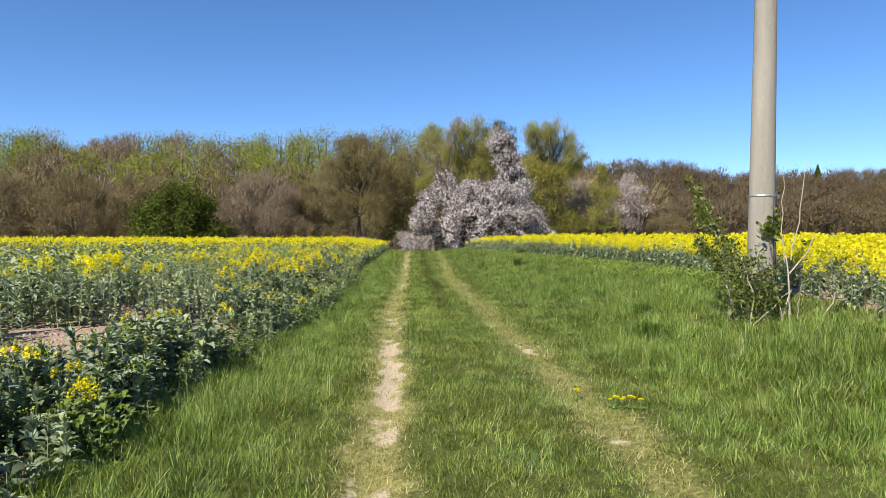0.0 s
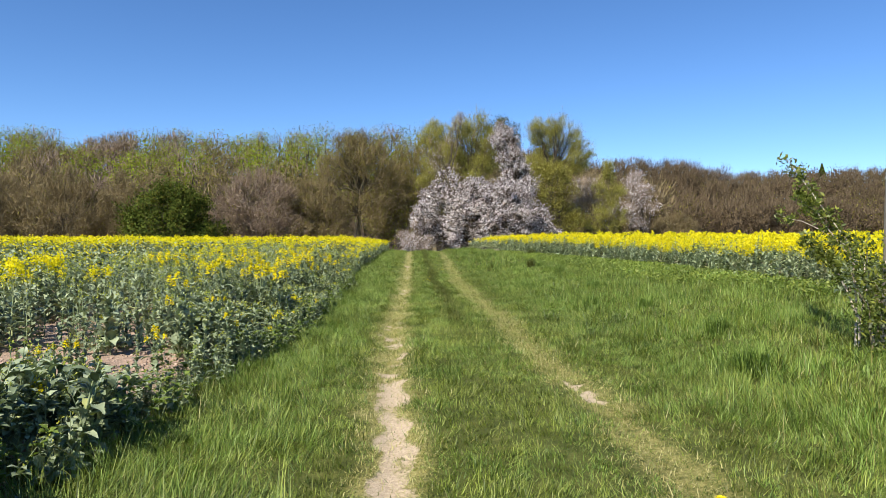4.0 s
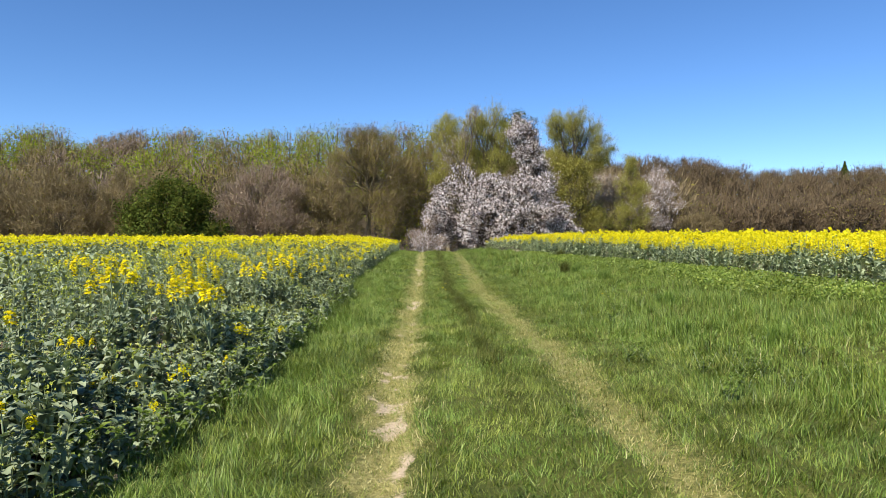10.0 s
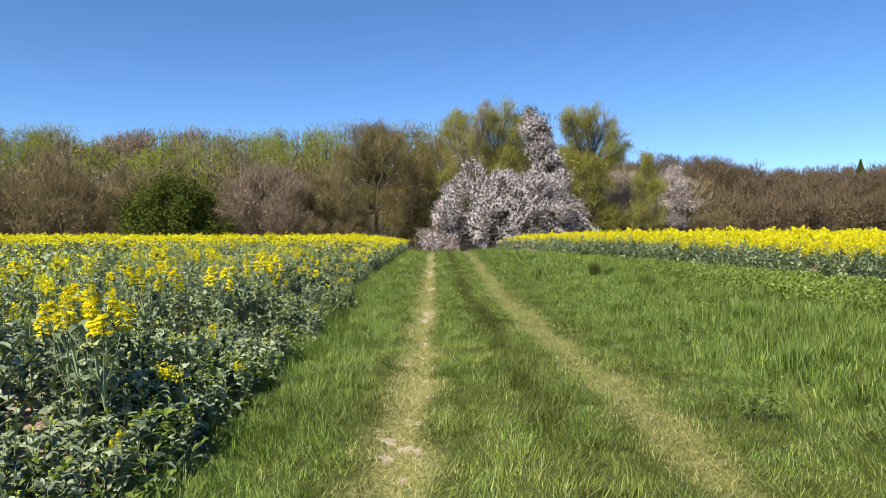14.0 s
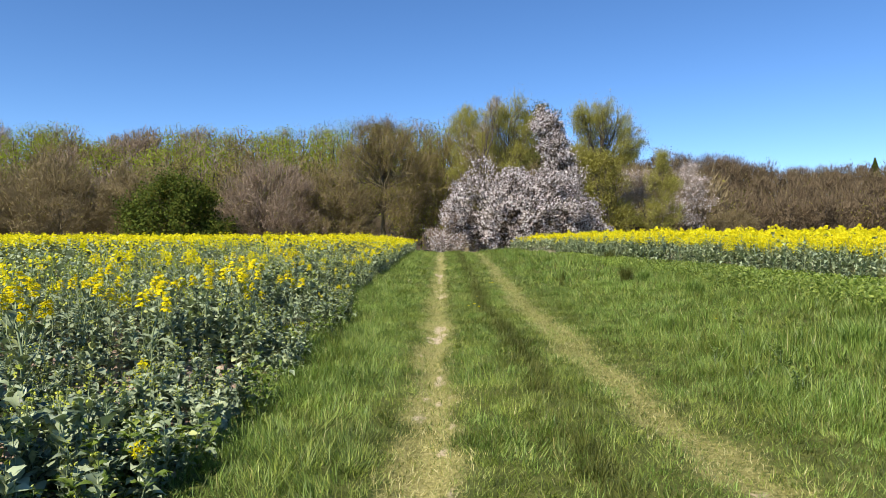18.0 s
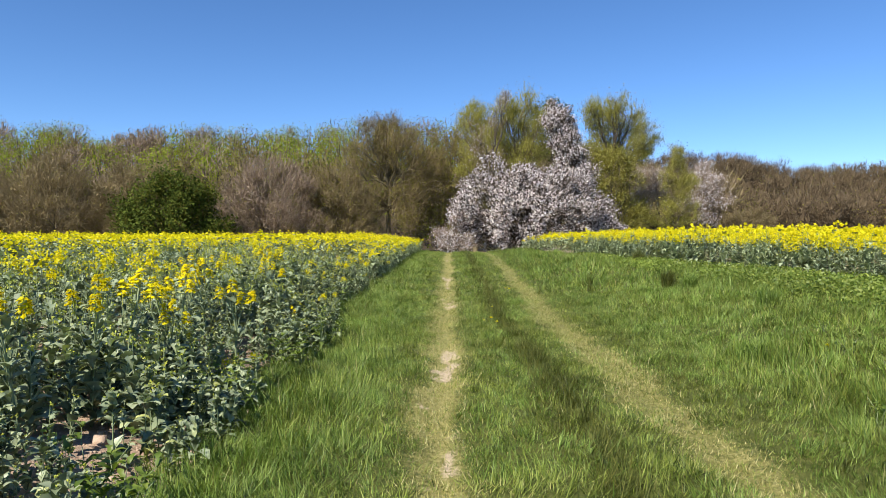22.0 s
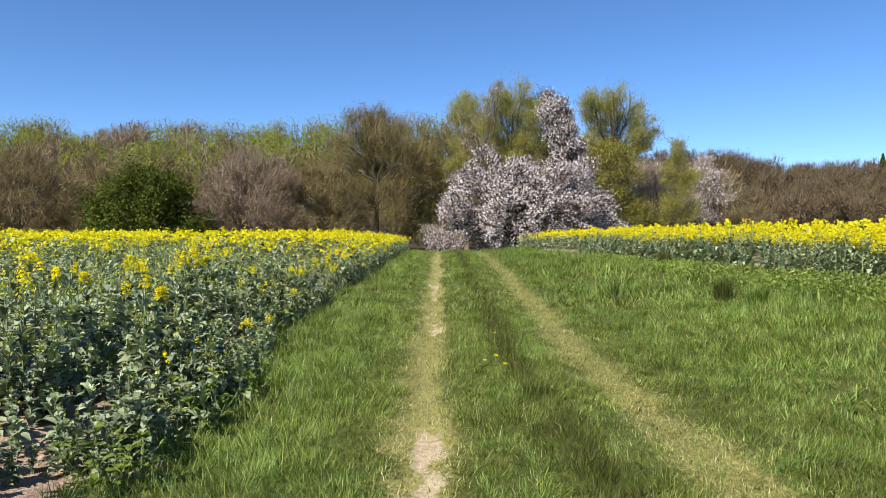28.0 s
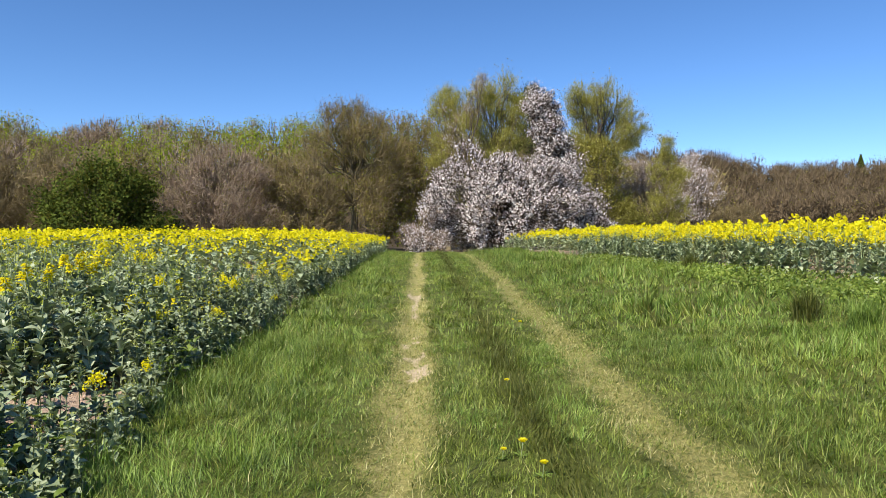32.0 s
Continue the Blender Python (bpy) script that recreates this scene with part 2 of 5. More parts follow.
class Bag:
    """Vertices and triangles or quads of one mesh, piled up as arrays."""

    def __init__(self):
        self.v, self.f, self.m, self.n = [], [], [], 0

    def put(self, verts, faces, mat=0):
        verts = np.asarray(verts, float).reshape(-1, 3)
        faces = np.asarray(faces, int)
        self.v.append(verts)
        self.f.append(faces + self.n)
        self.m.append(np.full(len(faces), mat) if np.isscalar(mat) else np.asarray(mat))
        self.n += len(verts)
        return self

    def mesh(self, name, mats, smooth_faces=False):
        me = bpy.data.meshes.new(name)
        v = np.concatenate(self.v)
        me.vertices.add(len(v))
        me.vertices.foreach_set("co", v.astype(np.float32).ravel())
        loops = np.concatenate([f.ravel() for f in self.f]).astype(np.int32)
        sizes = np.concatenate([np.full(len(f), f.shape[1]) for f in self.f]).astype(np.int32)
        me.loops.add(len(loops))
        me.loops.foreach_set("vertex_index", loops)
        me.polygons.add(len(sizes))
        me.polygons.foreach_set("loop_start", np.concatenate([[0], np.cumsum(sizes)[:-1]]).astype(np.int32))
        me.polygons.foreach_set("loop_total", sizes)
        me.polygons.foreach_set("material_index", np.concatenate(self.m).astype(np.int32))
        if smooth_faces:
            me.polygons.foreach_set("use_smooth", np.ones(len(sizes), bool))
        for m in mats:
            me.materials.append(m)
        me.update(calc_edges=True)
        return me


def part(name, bag, mats, parent, label="", smooth_faces=False):
    """One mesh object under a thing or a part."""
    mats = mats if isinstance(mats, (list, tuple)) else [mats]
    me = bag if isinstance(bag, bpy.types.Mesh) else bag.mesh(name, mats, smooth_faces)
    ob = new(name, me)
    ob.parent = parent
    return tagged(ob, label)


def diamonds(c, along, across, length, width):
    """Leaf-shaped quads: centres, two unit axes, sizes; n each."""
    l = (np.asarray(length) * 0.5)[:, None] * along
    w = (np.asarray(width) * 0.5)[:, None] * across
    v = np.stack([c - l, c + w, c + l, c - w], 1)
    return v.reshape(-1, 3), np.arange(len(c) * 4).reshape(-1, 4)


def rand_dirs(n, rng):
    d = rng.normal(size=(n, 3))
    return d / np.linalg.norm(d, axis=1)[:, None]


def unit(a):
    return a / np.maximum(np.linalg.norm(a, axis=-1, keepdims=True), 1e-9)


def cards(bag, c, size, rng, mat=0, up=0.0, aspect=0.6, spread=0.35):
    """Leaves turned at random about the given centres."""
    n = len(c)
    a = rand_dirs(n, rng)
    a[:, 2] += up
    a = unit(a)
    b = unit(np.cross(a, rand_dirs(n, rng)))
    s = size * rng.uniform(1 - spread, 1 + spread, n)
    v, f = diamonds(c, a, b, s, s * aspect)
    bag.put(v, f, mat)


def sprays(bag, c, out, size, rng, mat=0, jitter=0.6, aspect=0.6, spread=0.35):
    """Leaves that face outwards from their crown, each turned a little."""
    n = len(c)
    w = unit(out + rng.normal(size=(n, 3)) * jitter)
    a = unit(np.cross(w, rand_dirs(n, rng)))
    s = size * rng.uniform(1 - spread, 1 + spread, n)
    v, f = diamonds(c, a, np.cross(w, a), s, s * aspect)
    bag.put(v, f, mat)


def tube(bag, pts, radii, sides=6, mat=0, cap=True):
    """A tapered limb along points."""
    pts = np.asarray(pts, float)
    radii = np.asarray(radii, float)
    t = unit(np.gradient(pts, axis=0))
    ref = np.array([0.0, 0.0, 1.0]) if abs(t[0, 2]) < 0.9 else np.array([1.0, 0.0, 0.0])
    a = unit(np.cross(t, ref))
    b = np.cross(t, a)
    ang = np.arange(sides) * 2 * np.pi / sides
    ring = pts[:, None] + radii[:, None, None] * (np.cos(ang)[None, :, None] * a[:, None] + np.sin(ang)[None, :, None] * b[:, None])
    k = len(pts)
    i = np.arange((k - 1) * sides)
    r, s = i // sides, i % sides
    f = np.stack([r * sides + s, r * sides + (s + 1) % sides, (r + 1) * sides + (s + 1) % sides, (r + 1) * sides + s], 1)
    n0 = bag.n
    bag.put(ring.reshape(-1, 3), f, mat)
    if cap:
        top = np.array([[0, j, j + 1] for j in range(1, sides - 1)])
        bag.f.append(top + n0 + (k - 1) * sides)
        bag.m.append(np.full(len(top), mat))


def bent(a, b, sag, rng, k=6, wobble=0.05):
    """A line from a to b, bowed by sag upwards, with wobble."""
    a, b = np.asarray(a, float), np.asarray(b, float)
    t = np.linspace(0, 1, k)[:, None]
    p = a + (b - a) * t
    p[:, 2] += sag * 4 * (t * (1 - t))[:, 0]
    w = rng.normal(size=(k, 3)) * wobble * np.linalg.norm(b - a)
    w[0] = 0
    w[-1] = 0
    return p + w


def ribbons(bag, a, b, width, rng, mat=0):
    """Thin tapering twigs as slender triangles from a to b."""
    d = unit(b - a)
    s = unit(np.cross(d, rand_dirs(len(a), rng))) * (np.asarray(width) * 0.5)[:, None]
    v = np.stack([a - s, a + s, b], 1)
    bag.put(v.reshape(-1, 3), np.arange(len(a) * 3).reshape(-1, 3), mat)


def turn_z(v, a, pitch=0.0):
    c, s = math.cos(pitch), math.sin(pitch)
    v = np.stack([v[:, 0] * c - v[:, 2] * s, v[:, 1], v[:, 0] * s + v[:, 2] * c], 1)
    c, s = math.cos(a), math.sin(a)
    return np.stack([v[:, 0] * c - v[:, 1] * s, v[:, 0] * s + v[:, 1] * c, v[:, 2]], 1)


# ---- the lie of the land ----


def rut_left(y):
    return np.interp(y, [-40, 0, 7, 10, 13, 15, 17, 20, 24, 28, 35, 60, 90], [-0.3, -0.19, -0.2, -0.22, -0.30, -0.31, -0.25, -0.18, -0.15, -0.08, 0.02, 0.30, 0.6]) + 0.03 * np.sin(np.asarray(y) * 1.1)


def rut_right(y):
    return np.interp(y, [-40, 0, 11, 15, 20, 23, 26, 30, 36, 60, 90], [1.6, 1.7, 1.7, 1.77, 1.82, 1.83, 1.84, 1.9, 2.12, 2.75, 3.3]) + 0.04 * np.sin(np.asarray(y) * 0.8 + 1.0)


def edge_left(y):
    return np.interp(y, [-40, 3, 8, 11, 13, 15, 17, 20, 22.5, 25, 27, 29, 33, 40, 60], [-2.5, -2.2, -2.3, -2.1, -1.9, -1.8, -1.85, -1.95, -2.15, -1.85, -2.0, -2.45, -2.25, -2.0, -1.6]) + 0.16 * (grain(y, 0 * np.asarray(y), 1.6, 5) - 0.5)


def edge_right(y):
    return np.interp(y, [-40, 5, 10, 15, 23, 32, 36, 40, 51, 60, 85], [5.4, 6.0, 6.6, 7.45, 8.3, 7.9, 7.1, 6.6, 6.1, 5.7, 5.7]) + 0.3 * (grain(y, 0 * np.asarray(y), 2.2, 8) - 0.5)


def land(x, y):
    x, y = np.asarray(x, float), np.asarray(y, float)
    rise = smooth(22, 55, y)
    z = rise * (0.75 - 0.15 * smooth(1.5, 9, -x)) - 0.55 * smooth(60, 90, y)
    z = z + 0.5 * smooth(2.6, 7.5, x) * (1 - 0.75 * smooth(24, 54, y)) + 0.06 * smooth(5.8, 8.0, x) * (1 - smooth(36, 56, y)) + 0.10 * smooth(-2.0, -3.2, x)
    left = 27 * smooth(150, 272, y + 0.08 * np.abs(x))
    right = (20 + 6 * np.exp(-(((x - 105) / 28) ** 2)) + 4 * np.exp(-(((x - 225) / 45) ** 2))) * smooth(195, 310, y)
    k = smooth(35, 90, x)
    z = z + left * (1 - k) + right * k
    near = np.exp(-((y - 20) / 60) ** 4)
    dip = 0.05 * np.exp(-((x - rut_left(y)) / 0.17) ** 2) + 0.045 * np.exp(-((x - rut_right(y)) / 0.22) ** 2)
    z = z - near * dip + near * 0.05 * (grain(x, y, 0.9, 1) - 0.5) * smooth(0.3, 1.2, np.abs(x - rut_left(y)))
    return z


def sand_mask(x, y):
    d = np.abs(x - rut_left(y) + 0.16 * (grain(x, y, 0.25, 3) - 0.5) + 0.08 * (grain(x, y, 0.09, 7) - 0.5))
    lone = smooth(0.48, 0.78, grain(x * 3.0, y * 0.45, 0.75, 4) * 0.55 + grain(x, y * 0.6, 0.13, 6) * 0.45 + 0.20 * smooth(22, 7, y) - 0.10 * smooth(6.5, 4.5, y) + 0.05 * np.exp(-(((y - 24.0) / 3.5) ** 2)))
    a = smooth(0.20, 0.10, d) * lone
    d2 = np.abs(x - rut_right(y))
    b = smooth(0.14, 0.05, d2) * smooth(0.70, 0.80, grain(x * 2, y * 0.5, 0.8, 14) * 0.6 + grain(x, y, 0.15, 16) * 0.4) * smooth(21, 17, y)
    return np.clip(a * (1 - 0.2 * smooth(20, 26, y)) + b, 0, 1)


def straw_mask(x, y):
    a = 0.95 * smooth(0.42, 0.06, np.abs(x - rut_left(y)) + 0.22 * (grain(x, y, 0.35, 9) - 0.5))
    b = 0.7 * smooth(0.46, 0.08, np.abs(x - rut_right(y)) + 0.25 * (grain(x, y, 0.4, 10) - 0.5))
    return np.clip(np.maximum(a, b), 0, 1)


def soil_mask(x, y):
    inside = np.maximum(edge_left(y) - x, x - edge_right(y))
    return np.clip(smooth(0.1, -0.15, x - edge_left(y)) + smooth(-0.15, 0.1, x - edge_right(y)), 0, 1) * (1 - 0.65 * smooth(4.0, 6.5, inside)) * smooth(100, 70, y) * smooth(-14, -9, y) * smooth(62, 50, np.abs(x))


def litter_mask(x, y):
    return smooth(78, 86, y + 3 * grain(x, y, 5, 17))


def graded(spans):
    out = [spans[0][0]]
    for a, b, step in spans:
        n = max(1, int(round((b - a) / step)))
        out += list(np.linspace(a, b, n + 1)[1:])
    return np.array(out)


def build_ground():
    gx = graded([(-2500, -400, 300), (-400, -60, 20), (-60, -8, 2.5), (-8, -4, 0.4), (-4, -0.9, 0.1), (-0.9, 0.6, 0.045), (0.6, 1.3, 0.1), (1.3, 2.6, 0.06), (2.6, 4, 0.1), (4, 9, 0.3), (9, 60, 2.5), (60, 400, 20), (400, 2500, 300)])
    gy = graded([(-2500, -300, 300), (-300, -20, 20), (-20, 2, 0.8), (2, 32, 0.11), (32, 62, 0.5), (62, 100, 1.5), (100, 400, 12), (400, 2500, 200)])
    X, Y = np.meshgrid(gx, gy)
    v = np.stack([X, Y, land(X, Y)], -1).reshape(-1, 3)
    w, h = len(gx), len(gy)
    i = np.arange((w - 1) * (h - 1))
    r, c = i // (w - 1), i % (w - 1)
    f = np.stack([r * w + c, r * w + c + 1, (r + 1) * w + c + 1, (r + 1) * w + c], 1)
    me = Bag().put(v, f).mesh("ground", [EARTH], True)
    for key, fn in (("sand", sand_mask), ("straw", straw_mask), ("soil", soil_mask), ("litter", litter_mask)):
        a = me.attributes.new(key, "FLOAT", "POINT")
        a.data.foreach_set("value", fn(X, Y).astype(np.float32).ravel())
    return tagged(new("ground", me), "field lane with two worn wheel ruts between crops", "ground", kind="structure")


ground = build_ground()

# ---- grass ----


def scatter(x0, x1, y0, y1, per_m2, rng):
    n = int((x1 - x0) * (y1 - y0) * per_m2)
    return rng.uniform(x0, x1, n), rng.uniform(y0, y1, n)


def blades(bag, x, y, h, width, rng, mat, lean=0.45, segments=2, az=None):
    """Bent grass blades that stand at x, y and lean towards az."""
    n = len(x)
    z = land(x, y) - 0.01
    if az is None:
        az = rng.uniform(0, 2 * np.pi, n)
    ln = np.minimum(np.abs(rng.normal(lean, 0.35, n)), 1.45)
    d = np.stack([np.cos(az), np.sin(az), 0 * az], 1)
    sa = az + rng.normal(0, 0.7, n)
    s = np.stack([-np.sin(sa), np.cos(sa), 0 * sa], 1) * (width * rng.uniform(0.7, 1.3, n) * 0.5)[:, None]
    p0 = np.stack([x, y, z], 1)
    up = np.array([0, 0, 1.0])
    tip = p0 + d * (h * np.sin(ln))[:, None] + up * (h * np.cos(ln))[:, None]
    if segments == 1:
        bag.put(np.stack([p0 - s, p0 + s, tip], 1).reshape(-1, 3), np.arange(n * 3).reshape(-1, 3), mat)
        return
    mid = p0 + d * (h * 0.58 * np.sin(ln * 0.45))[:, None] + up * (h * 0.62 * np.cos(ln * 0.45))[:, None]
    v = np.stack([p0 - s, p0 + s, mid - s * 0.8, mid + s * 0.8, tip], 1).reshape(-1, 3)
    o = np.arange(n)[:, None, None] * 5
    f = (np.array([[0, 1, 3], [0, 3, 2], [2, 3, 4]])[None] + o).reshape(-1, 3)
    bag.put(v, f, np.repeat(np.broadcast_to(mat, n), 3))


def lane_grass(bag, y0, y1, density, width, segments, per, tallness, rng):
    """Tufts of grass between the two crops, their kind, height and thickness following the ruts, the crown and the verges."""
    for xa, xb, k in ((-3.2, 3.4, 1.0), (3.4, 9.2, 0.5)):
        tx, ty = scatter(xa, xb, y0, y1, density * k / per, rng)
        keep = (tx > edge_left(ty) - 0.2) & (tx < edge_right(ty) + 0.25)
        tx, ty = tx[keep], ty[keep]
        m = len(tx)
        worn = straw_mask(tx, ty)
        # shaded strip along the crown, put into the colour of taller, darker tufts
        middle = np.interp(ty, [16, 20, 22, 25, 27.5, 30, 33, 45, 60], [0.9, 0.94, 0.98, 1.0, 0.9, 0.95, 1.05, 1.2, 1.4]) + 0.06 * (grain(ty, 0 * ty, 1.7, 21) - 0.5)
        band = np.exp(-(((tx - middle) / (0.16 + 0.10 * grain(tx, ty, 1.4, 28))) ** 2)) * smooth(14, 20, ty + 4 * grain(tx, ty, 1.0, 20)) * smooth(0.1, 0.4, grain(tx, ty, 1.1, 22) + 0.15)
        tall = smooth(2.3, 3.8, tx) * (0.1 + 1.5 * grain(tx, ty, 1.3, 23) ** 1.3)
        verge = smooth(-0.55, -1.2, tx) * (0.2 + 1.0 * grain(tx, ty, 0.9, 24))
        hh = 0.05 + 0.06 * grain(tx, ty, 0.5, 25) + 0.10 * tall + 0.08 * verge + 0.07 * band
        hh = tallness * hh * (1 - 0.55 * worn) * np.exp(rng.normal(0, 0.30, m))
        patch = grain(tx, ty, 0.8, 26) * 0.6 + grain(tx, ty, 0.22, 27) * 0.4
        fringe = np.exp(-(((tx - rut_right(ty) - 0.62) / 0.28) ** 2))
        tm = np.where(rng.uniform(size=m) < smooth(0.42, 0.64, patch) * 0.7, 1, 0)
        tm = np.where(((tx > 2.5) | (tx < -0.75)) & (rng.uniform(size=m) < 0.45), 1, tm)
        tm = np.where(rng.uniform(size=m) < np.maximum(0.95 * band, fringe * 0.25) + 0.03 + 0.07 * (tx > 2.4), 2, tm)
        t = np.repeat(np.arange(m), per)
        n = len(t)
        az = rng.uniform(0, 2 * np.pi, n)
        out = np.abs(rng.normal(0, 0.028 + 0.12 * hh[t], n))
        x, y = tx[t] + np.cos(az) * out, ty[t] + np.sin(az) * out
        h = hh[t] * rng.uniform(0.6, 1.25, n)
        mat = np.where(rng.uniform(size=n) < (0.018 + 0.5 * worn[t]) * (1 - 0.8 * band[t]), 3, tm[t])
        q = rng.uniform(size=n) > 0.86 * sand_mask(x, y)
        lie = 12.6 * grain(x, y, 0.45, 29) + 4 * grain(x, y, 2.0, 30)
        az = np.where(rng.uniform(size=n) < 0.6, lie, az) + rng.normal(0, 0.6, n)
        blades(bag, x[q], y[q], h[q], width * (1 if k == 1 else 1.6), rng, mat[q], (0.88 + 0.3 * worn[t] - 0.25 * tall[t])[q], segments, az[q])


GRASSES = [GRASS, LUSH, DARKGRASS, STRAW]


def sward():
    rng = np.random.default_rng(31)
    bag = Bag()
    lane_grass(bag, 3.2, 32.0, 3700, 0.0072, 1, 7, 0.88, rng)
    lane_grass(bag, 3.2, 32.0, 380, 0.0050, 2, 13, 1.12, rng)
    for rut, half in ((rut_left, 0.42), (rut_right, 0.62)):
        y = rng.uniform(2.6, 36, int(33 * half * 2 * 2700))
        x = rut(y) + rng.uniform(-half, half, len(y))
        worn = straw_mask(x, y)
        q = (rng.uniform(size=len(x)) < worn * 1.1) & (rng.uniform(size=len(x)) > 0.8 * sand_mask(x, y))
        x, y = x[q], y[q]
        mat = np.where(rng.uniform(size=len(x)) < 0.45 + 0.3 * grain(x, y, 0.3, 33), 3, 0)
        blades(bag, x, y, rng.uniform(0.03, 0.085, len(x)), 0.0072, rng, mat, 1.05, 1)
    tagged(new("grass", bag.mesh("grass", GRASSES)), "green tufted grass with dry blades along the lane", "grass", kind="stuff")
    bag = Bag()
    lane_grass(bag, -9.0, 3.2, 500, 0.016, 1, 9, 1.1, rng)
    lane_grass(bag, 32.0, 62.0, 700, 0.016, 1, 9, 1.15, rng)
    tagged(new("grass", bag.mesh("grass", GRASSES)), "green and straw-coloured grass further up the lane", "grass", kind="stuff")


sward()

# ---- woods ----


def crown_points(n, lobes, rng, hollow=0.45):
    """Points in a lumpy crown: lobes are rows of x, y, z, radius, flatness."""
    lobes = np.asarray(lobes, float)
    pick = rng.choice(len(lobes), n, p=lobes[:, 3] ** 2 / (lobes[:, 3] ** 2).sum())
    d = rand_dirs(n, rng)
    r = (hollow + (1 - hollow) * rng.uniform(size=n) ** 0.6) * lobes[pick, 3] * rng.normal(1.0, 0.03, n)
    p = lobes[pick, :3] + d * r[:, None] * np.stack([np.ones(n), np.ones(n), lobes[pick, 4]], 1)
    return p, unit(d + np.array([0, 0, 0.5]))


def dome_lobes(height, width, rng, count=30, low=0.0, big=1.0):
    """Sub-crowns over a rounded dome that begins at the height low."""
    out = []
    for i in range(count):
        z = ((i + 0.5) / count) ** 0.85
        wide = math.sqrt(1 - z * z) ** 0.8
        rad = width * rng.uniform(0.10, 0.20) * big
        a = i * 2.4 + rng.uniform(-0.3, 0.3)
        k = rng.uniform(0.68, 1.05)
        top = (height - low) - rad * 0.9
        out.append((math.cos(a) * wide * (width / 2 - rad) * k, math.sin(a) * wide * (width / 2 - rad) * k, low + max(0.5 * rad, z * top * rng.uniform(0.9, 1.0)), rad, 0.9))
    return out


def deep(spots, x, depth, rng, copies=3, swell=1.0):
    """Sub-crowns from rows of world x, height, radius, repeated at random depths behind and before the tree's axis."""
    out = []
    for sx, z, r in spots:
        for k in range(copies):
            out.append((sx - x + rng.normal(0, 0.35) * k, rng.uniform(-0.5, 0.5) * depth, z + rng.normal(0, 0.4) * k, r * swell * rng.uniform(0.95, 1.3), 0.95))
    return out


